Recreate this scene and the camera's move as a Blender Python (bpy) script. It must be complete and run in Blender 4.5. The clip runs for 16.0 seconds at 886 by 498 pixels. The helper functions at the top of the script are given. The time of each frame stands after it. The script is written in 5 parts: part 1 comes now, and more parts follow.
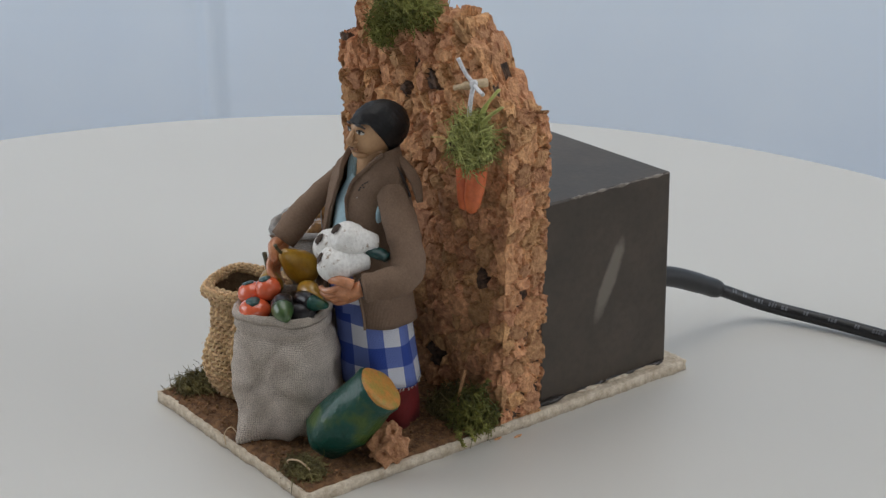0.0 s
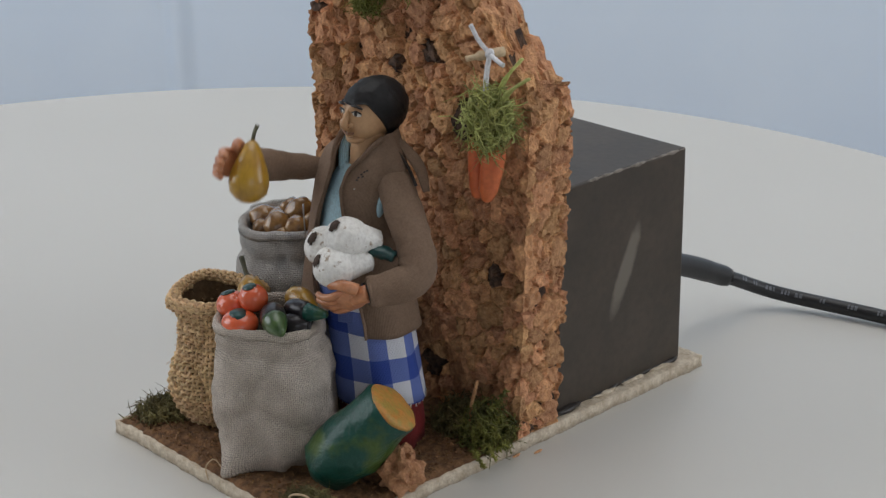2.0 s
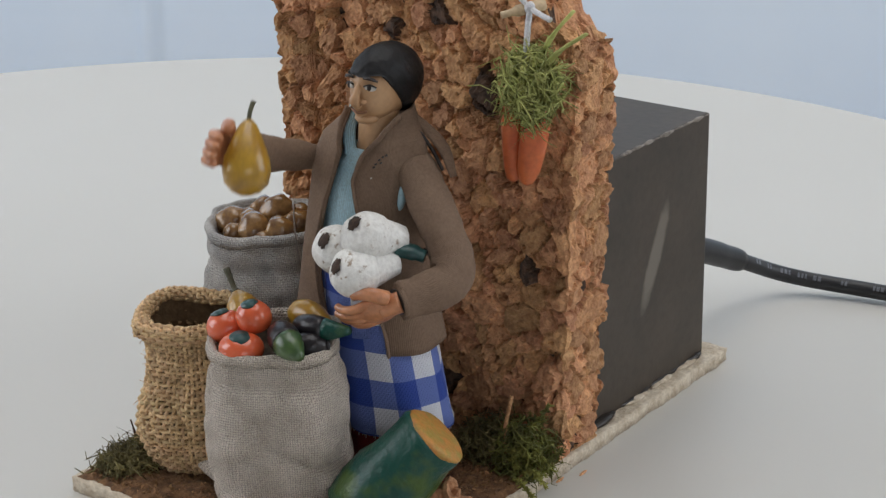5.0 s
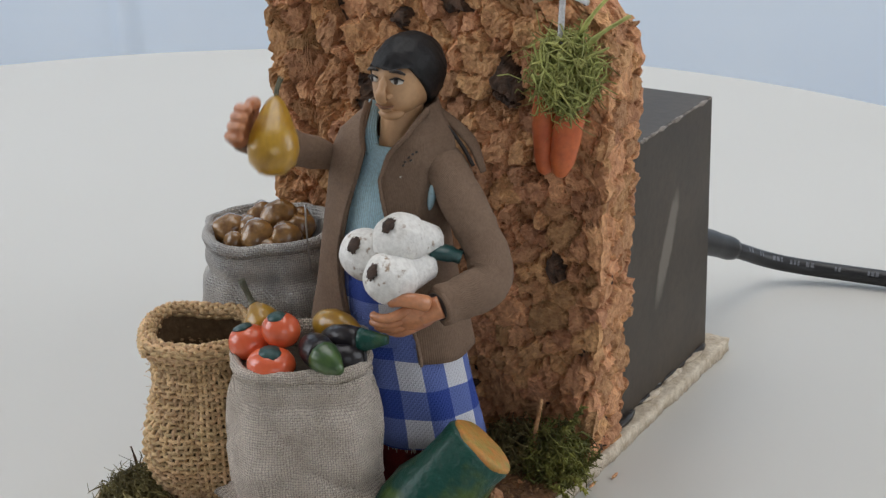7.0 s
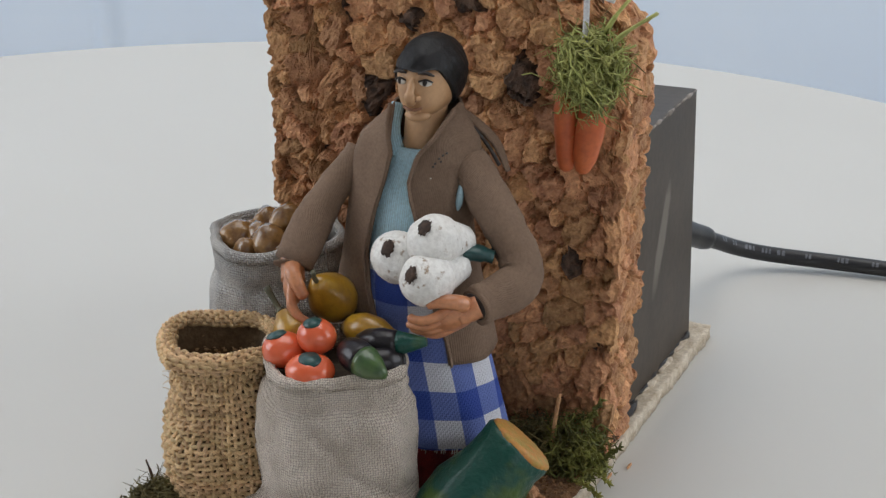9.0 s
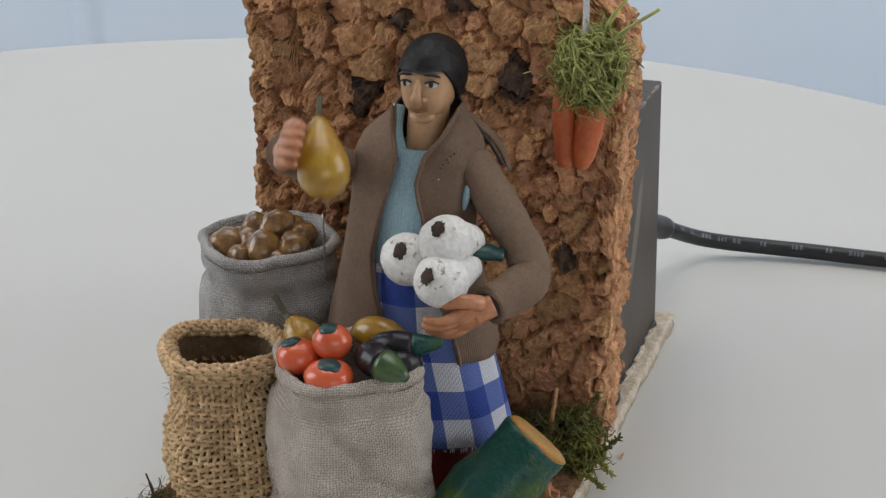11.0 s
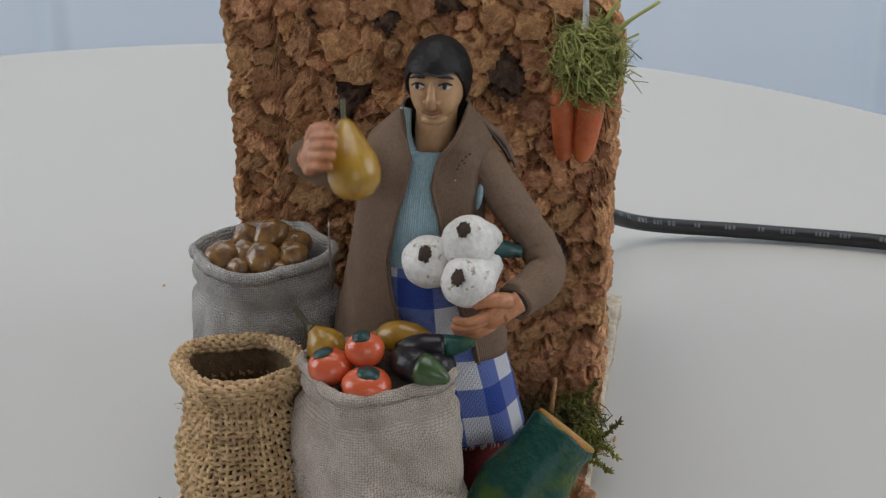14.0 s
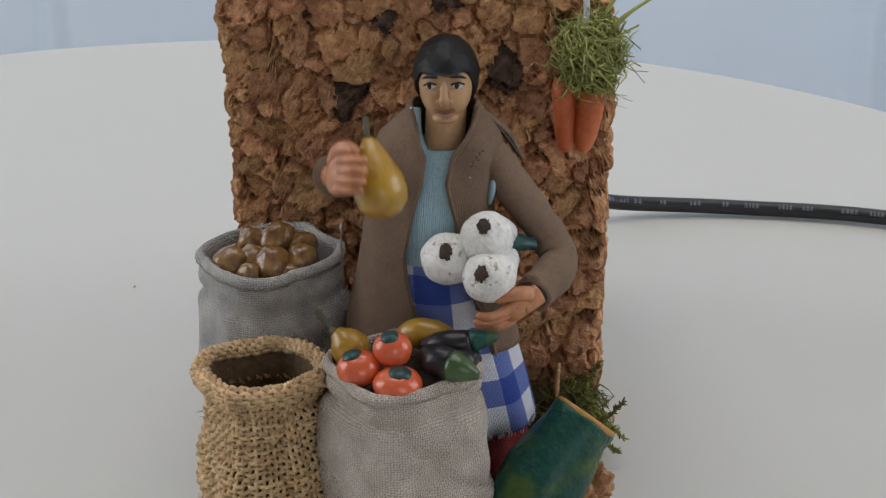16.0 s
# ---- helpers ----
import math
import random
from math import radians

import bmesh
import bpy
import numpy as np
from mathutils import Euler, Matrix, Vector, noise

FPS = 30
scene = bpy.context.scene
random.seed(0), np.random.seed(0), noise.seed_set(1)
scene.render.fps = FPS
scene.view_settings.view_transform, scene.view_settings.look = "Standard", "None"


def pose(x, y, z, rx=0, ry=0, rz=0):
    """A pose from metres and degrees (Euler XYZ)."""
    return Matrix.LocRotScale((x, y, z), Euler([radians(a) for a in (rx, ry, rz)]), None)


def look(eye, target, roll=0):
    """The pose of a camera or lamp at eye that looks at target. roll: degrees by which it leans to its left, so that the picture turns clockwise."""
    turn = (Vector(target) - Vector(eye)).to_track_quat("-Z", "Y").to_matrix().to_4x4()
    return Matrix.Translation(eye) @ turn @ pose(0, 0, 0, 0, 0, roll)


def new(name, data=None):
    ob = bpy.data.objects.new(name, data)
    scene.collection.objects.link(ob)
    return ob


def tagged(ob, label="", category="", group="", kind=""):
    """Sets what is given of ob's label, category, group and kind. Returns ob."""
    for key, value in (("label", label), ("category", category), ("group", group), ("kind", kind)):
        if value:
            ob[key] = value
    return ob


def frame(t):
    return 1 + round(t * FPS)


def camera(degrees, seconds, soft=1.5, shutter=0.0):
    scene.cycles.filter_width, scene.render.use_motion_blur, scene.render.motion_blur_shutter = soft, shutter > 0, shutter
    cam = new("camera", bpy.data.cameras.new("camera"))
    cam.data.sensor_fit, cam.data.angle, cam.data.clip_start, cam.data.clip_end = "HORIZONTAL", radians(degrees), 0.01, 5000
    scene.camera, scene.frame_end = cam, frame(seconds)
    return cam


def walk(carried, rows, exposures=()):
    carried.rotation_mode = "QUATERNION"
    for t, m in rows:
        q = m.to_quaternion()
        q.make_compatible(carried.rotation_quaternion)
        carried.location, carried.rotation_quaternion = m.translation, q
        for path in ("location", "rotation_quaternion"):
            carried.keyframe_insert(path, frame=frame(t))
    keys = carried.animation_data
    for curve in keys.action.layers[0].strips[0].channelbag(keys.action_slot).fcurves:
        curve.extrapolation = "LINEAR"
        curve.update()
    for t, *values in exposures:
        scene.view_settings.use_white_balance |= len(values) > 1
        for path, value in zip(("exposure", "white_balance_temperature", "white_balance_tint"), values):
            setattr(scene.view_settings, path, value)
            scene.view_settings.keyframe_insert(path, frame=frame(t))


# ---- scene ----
DEGREES = 28.6
cam = camera(DEGREES, 16.0, soft=1.4, shutter=0.5)
SPIN = 44.1          # degrees that the display turns during the clip
PIVOT = (-0.0235, 0.0374, 0.0)


def turned(t):
    """The pose of the turning display at t seconds; it stands square at the end."""
    return pose(0, 0, 0, 0, 0, -SPIN * (16.0 - t) / 16.0) @ Matrix.Translation(Vector(PIVOT) * -1)


# seconds, eye, target, roll: as seen from the display
PATH = [
    (0, (0.48890, -0.35624, 0.28552), (0.11391, -0.07586, 0.11010), -0.85),
    (0.5, (0.46361, -0.35729, 0.27948), (0.09702, -0.06668, 0.10296), -0.82),
    (1, (0.43787, -0.35765, 0.27294), (0.08028, -0.05669, 0.09530), -0.78),
    (1.5, (0.41633, -0.35714, 0.26732), (0.06680, -0.04733, 0.08884), -0.87),
    (2, (0.39376, -0.35827, 0.26155), (0.05337, -0.03877, 0.08251), -0.93),
    (2.5, (0.37297, -0.35962, 0.25550), (0.04081, -0.03121, 0.07712), -0.92),
    (3, (0.35235, -0.35977, 0.25029), (0.02908, -0.02280, 0.07154), -0.94),
    (3.5, (0.33516, -0.35937, 0.24650), (0.02008, -0.01525, 0.06675), -0.97),
    (4, (0.31799, -0.35861, 0.24138), (0.01171, -0.00645, 0.06198), -1.11),
    (6.5, (0.23940, -0.35786, 0.22320), (-0.01734, 0.03164, 0.04327), -1.71),
    (7, (0.22767, -0.36492, 0.22393), (-0.01744, 0.03161, 0.04314), -1.70),
    (7.5, (0.21706, -0.37003, 0.22526), (-0.01728, 0.03222, 0.04283), -1.64),
    (8, (0.20639, -0.37671, 0.22651), (-0.01682, 0.03143, 0.04321), -1.53),
    (8.5, (0.19508, -0.38253, 0.22705), (-0.01639, 0.03156, 0.04317), -1.47),
    (9, (0.18387, -0.38804, 0.22778), (-0.01583, 0.03149, 0.04307), -1.36),
    (11.5, (0.13411, -0.40770, 0.23296), (-0.00673, 0.03281, 0.04294), -1.33),
    (12, (0.12431, -0.41083, 0.23422), (-0.00383, 0.03296, 0.04282), -1.46),
    (12.5, (0.11235, -0.41365, 0.23411), (-0.00309, 0.03361, 0.04272), -1.34),
    (13, (0.10142, -0.41698, 0.23587), (-0.00183, 0.03259, 0.04292), -1.34),
    (13.5, (0.09188, -0.41884, 0.23664), (-0.00037, 0.03288, 0.04315), -1.48),
    (14, (0.07824, -0.42120, 0.23693), (-0.00111, 0.03283, 0.04311), -1.38),
    (14.5, (0.07118, -0.42202, 0.23748), (-0.00028, 0.03296, 0.04284), -1.74),
    (15, (0.06064, -0.42449, 0.24034), (0.00094, 0.03091, 0.04274), -1.95),
    (15.5, (0.04915, -0.42664, 0.24516), (0.00197, 0.02818, 0.04290), -1.93),
    (16, (0.03898, -0.42744, 0.24828), (0.00233, 0.02697, 0.04293), -2.06),
]
walk(cam, [(t, turned(t) @ look(eye, target, roll)) for t, eye, target, roll in PATH], [(0, -0.13), (1.5, -0.17), (4, 0.01), (7.5, 0.14), (9, 0.13), (12.5, -0.04), (14.5, -0.15), (16, -0.06)])

# ---- light ----
world = bpy.data.worlds.new("sky")
scene.world = world
world.use_nodes = True
wn = world.node_tree
sky = wn.nodes.new("ShaderNodeTexSky")
sky.sky_type, sky.sun_disc = "NISHITA", False
sky.sun_elevation, sky.sun_rotation = radians(38), radians(200)
wn.nodes["Background"].inputs["Strength"].default_value = 0.1
wn.links.new(sky.outputs["Color"], wn.nodes["Background"].inputs["Color"])


def added_light(name, m, sx, sy, watts, colour):
    lamp = bpy.data.lights.new(name, "AREA")
    lamp.shape, lamp.size, lamp.size_y, lamp.energy, lamp.color = "RECTANGLE", sx, sy, watts, colour
    ob = new(name, lamp)
    ob.matrix_basis = m
    return ob


# soft area lamps added overhead, at both sides and behind the camera as fill
added_light("added_overhead_light", look((0.0, 0.25, 1.66), (0, 0.2, 0)), 1.3, 1.2, 11.5, (1.0, 0.97, 0.92))
added_light("added_fill_light", look((-1.62, 0.0, 0.75), (0.2, 1.2, 0.3)), 1.2, 1.1, 13, (0.96, 0.975, 1.0))
added_light("added_fill_light", look((1.62, 0.0, 0.75), (-0.2, 1.2, 0.3)), 1.2, 1.1, 10.5, (0.96, 0.975, 1.0))
added_light("added_fill_light", look((0.9, -2.15, 0.75), (0, 0, 0.0)), 1.2, 1.1, 3.5, (1.0, 0.98, 0.95))


# ---- materials ----
def material(name, colour, second=None, rough=0.6, scale=200.0, bump=0.2, fine=900.0, metal=0.0, coat=0.0, grit=0.35, spread=(0.35, 0.65), depth=0.0004, per=""):
    """Two-scale noise between two colours, with fine relief. per: 'object' or 'island' for a tone of its own per piece."""
    m = bpy.data.materials.new(name)
    m.use_nodes = True
    n, k = m.node_tree.nodes, m.node_tree.links
    b = n["Principled BSDF"]
    b.inputs["Roughness"].default_value, b.inputs["Metallic"].default_value = rough, metal
    b.inputs["Coat Weight"].default_value = coat
    b.inputs["Coat Roughness"].default_value = 0.12
    second = second or tuple(c * 0.75 for c in colour)
    co = n.new("ShaderNodeTexCoord")
    big, small = n.new("ShaderNodeTexNoise"), n.new("ShaderNodeTexNoise")
    big.inputs["Scale"].default_value, small.inputs["Scale"].default_value = scale, fine
    big.inputs["Detail"].default_value, small.inputs["Detail"].default_value = 5, 3
    for tex in (big, small):
        k.new(co.outputs["Object"], tex.inputs["Vector"])
    ramp = n.new("ShaderNodeValToRGB")
    ramp.color_ramp.elements[0].position, ramp.color_ramp.elements[1].position = spread
    ramp.color_ramp.elements[0].color, ramp.color_ramp.elements[1].color = (*second, 1), (*colour, 1)
    k.new(big.outputs["Fac"], ramp.inputs["Fac"])
    mix = n.new("ShaderNodeMix")
    mix.data_type, mix.blend_type = "RGBA", "MULTIPLY"
    mix.inputs["Factor"].default_value = grit
    k.new(ramp.outputs["Color"], mix.inputs["A"])
    fr = n.new("ShaderNodeValToRGB")
    fr.color_ramp.elements[0].position, fr.color_ramp.elements[1].position = 0.3, 0.6
    fr.color_ramp.elements[0].color = (0.45, 0.42, 0.4, 1)
    k.new(small.outputs["Fac"], fr.inputs["Fac"])
    k.new(fr.outputs["Color"], mix.inputs["B"])
    out = mix.outputs["Result"]
    if per:
        hs = n.new("ShaderNodeHueSaturation")
        if per == "object":
            rnd = n.new("ShaderNodeObjectInfo").outputs["Random"]
        else:
            rnd = n.new("ShaderNodeNewGeometry").outputs["Random Per Island"]
        mr = n.new("ShaderNodeMapRange")
        mr.inputs["To Min"].default_value, mr.inputs["To Max"].default_value = 0.78, 1.32
        k.new(rnd, mr.inputs["Value"])
        k.new(mr.outputs["Result"], hs.inputs["Value"])
        mh = n.new("ShaderNodeMapRange")
        mh.inputs["To Min"].default_value, mh.inputs["To Max"].default_value = 0.494, 0.511
        wh = n.new("ShaderNodeTexWhiteNoise")
        wh.noise_dimensions = "1D"
        k.new(rnd, wh.inputs["W"])
        k.new(wh.outputs["Value"], mh.inputs["Value"])
        k.new(mh.outputs["Result"], hs.inputs["Hue"])
        k.new(out, hs.inputs["Color"])
        out = hs.outputs["Color"]
    k.new(out, b.inputs["Base Color"])
    if bump:
        bp = n.new("ShaderNodeBump")
        bp.inputs["Strength"].default_value, bp.inputs["Distance"].default_value = bump, depth
        k.new(small.outputs["Fac"], bp.inputs["Height"])
        k.new(bp.outputs["Normal"], b.inputs["Normal"])
    return m


def weave(name, light, dark, pitch, rough=0.9, depth=0.0004, strength=0.9, stripes=None, rib=False):
    """Cloth with a plain weave, laid out by the mesh's UV map in metres. stripes: checks of that width in two colours; rib: lengthwise ribs."""
    m = material(name, light, dark, rough, 120, 0, 1500)
    n, k = m.node_tree.nodes, m.node_tree.links
    b = n["Principled BSDF"]
    uv = n.new("ShaderNodeUVMap")
    uv.uv_map = "cloth"
    sep = n.new("ShaderNodeSeparateXYZ")
    k.new(uv.outputs["UV"], sep.inputs["Vector"])

    def op(kind, a, c=None):
        o = n.new("ShaderNodeMath")
        o.operation = kind
        for i, v in enumerate((a, c)):
            if v is None:
                continue
            if isinstance(v, (int, float)):
                o.inputs[i].default_value = v
            else:
                k.new(v, o.inputs[i])
        return o.outputs[0]

    wob = n.new("ShaderNodeTexNoise")
    wob.inputs["Scale"].default_value = 260
    k.new(uv.outputs["UV"], wob.inputs["Vector"])
    wob.inputs["Detail"].default_value = 4
    shift = op("MULTIPLY", op("SUBTRACT", wob.outputs["Fac"], 0.5), pitch * (0.6 if rib else 1.3))
    u, v = op("ADD", sep.outputs["X"], shift), op("ADD", sep.outputs["Y"], shift)
    su = op("SINE", op("MULTIPLY", u, math.pi / pitch))
    sv = op("SINE", op("MULTIPLY", v, math.pi / pitch))
    over = op("GREATER_THAN", op("MULTIPLY", su, sv), 0.0)
    warp = op("MULTIPLY", op("ABSOLUTE", su), over)
    weft = op("MULTIPLY", op("ABSOLUTE", sv), op("SUBTRACT", 1.0, over))
    thread = op("ABSOLUTE", su) if rib else op("ADD", warp, weft)
    old = b.inputs["Base Color"].links[0].from_socket
    if stripes:
        width, c1, c2, c0 = stripes
        fu = op("LESS_THAN", op("FRACT", op("DIVIDE", sep.outputs["X"], 2 * width)), 0.5)
        fv = op("LESS_THAN", op("FRACT", op("DIVIDE", sep.outputs["Y"], 2 * width)), 0.5)
        amount = op("MULTIPLY", op("ADD", fu, fv), 0.5)
        cr = n.new("ShaderNodeValToRGB")
        cr.color_ramp.elements[0].color, cr.color_ramp.elements[1].color = (*c0, 1), (*c2, 1)
        e = cr.color_ramp.elements.new(0.5)
        e.color = (*c1, 1)
        k.new(amount, cr.inputs["Fac"])
        old = cr.outputs["Color"]
    mix = n.new("ShaderNodeMix")
    mix.data_type, mix.blend_type = "RGBA", "MULTIPLY"
    mix.inputs["Factor"].default_value = 0.85 * strength
    gr = n.new("ShaderNodeValToRGB")
    gr.color_ramp.elements[0].position, gr.color_ramp.elements[1].position = 0.1, 0.75
    gr.color_ramp.elements[0].color = (0.30, 0.28, 0.26, 1)
    k.new(thread, gr.inputs["Fac"])
    k.new(old, mix.inputs["A"])
    k.new(gr.outputs["Color"], mix.inputs["B"])
    k.new(mix.outputs["Result"], b.inputs["Base Color"])
    bp = n.new("ShaderNodeBump")
    bp.inputs["Strength"].default_value, bp.inputs["Distance"].default_value = 0.8, depth
    k.new(thread, bp.inputs["Height"])
    k.new(bp.outputs["Normal"], b.inputs["Normal"])
    return m


M_TABLE = material("white_laminate", (0.585, 0.568, 0.528), (0.565, 0.548, 0.508), 0.42, 4, 0, 60, grit=0.0)
M_WALL = material("pale_blue_cloth", (0.76, 0.875, 1.0), (0.71, 0.835, 0.985), 0.9, 4, 0, 60, grit=0.0)
M_ROOM = material("white_plaster", (0.8, 0.8, 0.79), (0.77, 0.77, 0.76), 0.9, 3, 0.1, 60, depth=0.002)
M_FLOOR = material("oak_boards", (0.33, 0.22, 0.13), (0.25, 0.16, 0.09), 0.5, 6, 0.1, 80)
M_CORK = material("cork", (0.67, 0.358, 0.182), (0.42, 0.195, 0.096), 0.9, 420, 1.0, 1300, depth=0.0009, per="object")
M_CORKS = material("cork_crumbs", (0.67, 0.358, 0.182), (0.42, 0.195, 0.096), 0.9, 420, 1.0, 1300, depth=0.0009, per="island")
M_BARK = material("dark_cork_bark", (0.14, 0.080, 0.052), (0.035, 0.022, 0.016), 0.9, 420, 0.8, 1500, depth=0.0005)
M_BOARD = material("raw_fibreboard", (0.74, 0.65, 0.52), (0.54, 0.44, 0.32), 0.9, 350, 0.8, 1200, depth=0.0006)
M_EARTH = material("brown_earth", (0.26, 0.135, 0.06), (0.11, 0.055, 0.026), 0.95, 420, 0.9, 1600, depth=0.0008)
M_CRUMB = material("earth_crumb", (0.34, 0.18, 0.08), (0.13, 0.065, 0.03), 0.95, 300, 0.5, 1500, per="island")
M_BOX = material("brown_grey_paint", (0.062, 0.045, 0.031), (0.042, 0.031, 0.021), 0.5, 45, 0.3, 420, depth=0.0002)
M_WORN = material("worn_cardboard_edge", (0.32, 0.28, 0.24), (0.14, 0.115, 0.095), 0.7, 400, 0.3)
M_GLUE = material("dark_glue", (0.03, 0.022, 0.018), (0.02, 0.015, 0.012), 0.35, 300, 0.2)
M_RUBBER = material("black_rubber", (0.018, 0.018, 0.020), (0.012, 0.012, 0.014), 0.42, 150, 0.1, 1200)
M_PRINT = material("grey_print", (0.16, 0.17, 0.19), (0.09, 0.095, 0.11), 0.5, 900, 0)
M_MOSSTOP = material("yellow_green_moss", (0.30, 0.30, 0.07), (0.14, 0.15, 0.03), 0.8, 150, 0, 900, per="island")
M_MOSS = material("moss", (0.26, 0.255, 0.052), (0.085, 0.085, 0.019), 0.8, 150, 0, 900, per="island")
M_MOSSD = material("dry_dark_moss", (0.24, 0.20, 0.075), (0.10, 0.08, 0.03), 0.85, 150, 0, 900, per="island")
M_LEAF = material("carrot_greens", (0.50, 0.50, 0.17), (0.33, 0.35, 0.10), 0.7, 200, 0, 900, per="island")
M_CARROT = material("carrot_paint", (0.66, 0.17, 0.055), (0.52, 0.11, 0.035), 0.45, 120, 0.1, 600)
M_STRING = material("white_cord", (0.78, 0.78, 0.80), (0.6, 0.6, 0.63), 0.9, 900, 0.5, 2500)
M_PEG = material("pale_wood", (0.62, 0.47, 0.30), (0.5, 0.36, 0.22), 0.7, 300, 0.3)
M_SKIN = material("painted_skin", (0.55, 0.33, 0.175), (0.43, 0.24, 0.12), 0.42, 160, 0.1, 900, grit=0.15)
M_PALM = material("orange_painted_skin", (0.60, 0.26, 0.125), (0.46, 0.18, 0.08), 0.36, 300, 0.1, 900, coat=0.2)
M_HAIR = material("black_paint", (0.014, 0.013, 0.014), (0.007, 0.007, 0.008), 0.5, 220, 0.5, 900)
M_HAIR.node_tree.nodes["Principled BSDF"].inputs["Specular IOR Level"].default_value = 0.28
M_EYE = material("white_paint_dot", (0.7, 0.68, 0.63), None, 0.4, 300, 0)
M_LINE = material("dark_paint_line", (0.02, 0.012, 0.01), None, 0.4, 300, 0)
M_LIPS = material("brown_paint_line", (0.27, 0.125, 0.065), None, 0.4, 300, 0)
M_JACKET = weave("brown_ribbed_cloth", (0.245, 0.162, 0.110), (0.205, 0.132, 0.088), 0.00048, 0.92, 0.00012, 0.32, rib=True)
M_SHIRT = weave("light_blue_cloth", (0.50, 0.72, 0.82), (0.42, 0.64, 0.75), 0.0007, 0.8, 0.0002, 0.4, rib=True)
M_CHECK = weave("blue_white_check", (0.5, 0.5, 0.6), (0.4, 0.4, 0.5), 0.0006, 0.8, 0.0002, 0.35, stripes=(0.0074, (0.14, 0.20, 0.52), (0.028, 0.07, 0.36), (0.78, 0.79, 0.86)))
M_RED = weave("dark_red_cloth", (0.26, 0.02, 0.02), (0.15, 0.012, 0.012), 0.0006, 0.95, 0.0002, 0.4)
M_LINEN = weave("grey_linen", (0.82, 0.72, 0.63), (0.65, 0.565, 0.48), 0.00062, 0.92, 0.0006, 0.85)
M_LINENB = weave("blue_grey_linen", (0.74, 0.71, 0.67), (0.50, 0.49, 0.48), 0.00062, 0.92, 0.0006, 0.85)
M_JUTE = material("jute_thread", (0.72, 0.50, 0.29), (0.52, 0.34, 0.18), 0.92, 250, 0.7, 2200, per="island")
# jute darkened in its colour to stand for the shade inside the sack
M_JUTESHADE = material("shaded_jute_inside", (0.20, 0.135, 0.075), (0.12, 0.08, 0.042), 0.95, 500, 0.8, 1500)
M_DARKIN = material("dark_sack_lining", (0.07, 0.05, 0.032), (0.04, 0.028, 0.018), 0.95, 300, 0.6)
M_TOMATO = material("tomato_paint", (0.74, 0.145, 0.055), (0.64, 0.10, 0.035), 0.22, 200, 0.05, 700, coat=0.6, grit=0.1)
M_TEAL = material("teal_paint", (0.02, 0.075, 0.07), (0.012, 0.05, 0.05), 0.35, 400, 0.2, 900)
M_OCHRE = material("ochre_gloss_paint", (0.47, 0.27, 0.028), (0.36, 0.185, 0.018), 0.28, 220, 0.1, 800, coat=0.4)
M_STEM = material("stem_green_grey", (0.10, 0.095, 0.05), (0.05, 0.05, 0.03), 0.6, 300, 0.3)
M_AUB = material("aubergine_gloss_paint", (0.012, 0.010, 0.015), (0.022, 0.019, 0.020), 0.3, 300, 0.4, 900, coat=0.25)
M_AUB.node_tree.nodes["Principled BSDF"].inputs["Specular IOR Level"].default_value = 0.25
M_PEPPER = material("green_gloss_paint", (0.06, 0.115, 0.03), (0.03, 0.07, 0.022), 0.3, 300, 0.15, 900, coat=0.4)
M_DGREEN = material("deep_green_gloss_paint", (0.006, 0.062, 0.045), (0.06, 0.11, 0.022), 0.40, 80, 0.8, 500, coat=0.2, spread=(0.34, 0.46), depth=0.0008, grit=0.2)
M_DGREEN.node_tree.nodes["Principled BSDF"].inputs["Specular IOR Level"].default_value = 0.3
M_FLESH = material("orange_flesh_paint", (0.54, 0.22, 0.045), (0.34, 0.25, 0.05), 0.5, 330, 0.5, 1200)
M_POTATO = material("potato_gloss_paint", (0.33, 0.175, 0.055), (0.13, 0.058, 0.02), 0.25, 300, 0.6, 800, coat=0.6)
M_ONION = material("white_chalky_paint", (0.82, 0.805, 0.77), (0.34, 0.25, 0.17), 0.5, 420, 0.8, 900, grit=0.3, spread=(0.30, 0.38))
M_SCAR = material("dark_brown_scar", (0.065, 0.035, 0.022), (0.03, 0.018, 0.012), 0.8, 700, 0.6, 2000)
M_WIRE = material("grey_wire", (0.5, 0.5, 0.5), (0.35, 0.35, 0.35), 0.35, 400, 0, metal=1.0)

# ---- mesh helpers ----
TURNING = []
ORIGIN = {}


def mesh_of(name, bm, mats, origin, smooth=True):
    bmesh.ops.translate(bm, verts=bm.verts, vec=[-c for c in origin])
    bmesh.ops.recalc_face_normals(bm, faces=bm.faces)
    me = bpy.data.meshes.new(name)
    for f in bm.faces:
        f.smooth = smooth
    bm.to_mesh(me)
    bm.free()
    for m in mats if isinstance(mats, (list, tuple)) else [mats]:
        me.materials.append(m)
    return me


def thing(name, at, label, category, group="", bm=None, mats=None, smooth=True, turning=True, kind=""):
    """A top-level thing with its origin at its base: a mesh, or an Empty that takes parts."""
    ob = new(name, mesh_of(name, bm, mats, at, smooth) if bm else None)
    ob.location = at
    if not bm:
        ob.empty_display_size = 0.01
    ORIGIN[ob] = at
    if turning:
        TURNING.append(ob)
    return tagged(ob, label, category, group, kind)


def part(name, bm, mats, parent, label="", smooth=True):
    ob = new(name, mesh_of(name, bm, mats, ORIGIN[parent], smooth))
    ob.parent = parent
    ORIGIN[ob] = ORIGIN[parent]
    return tagged(ob, label)


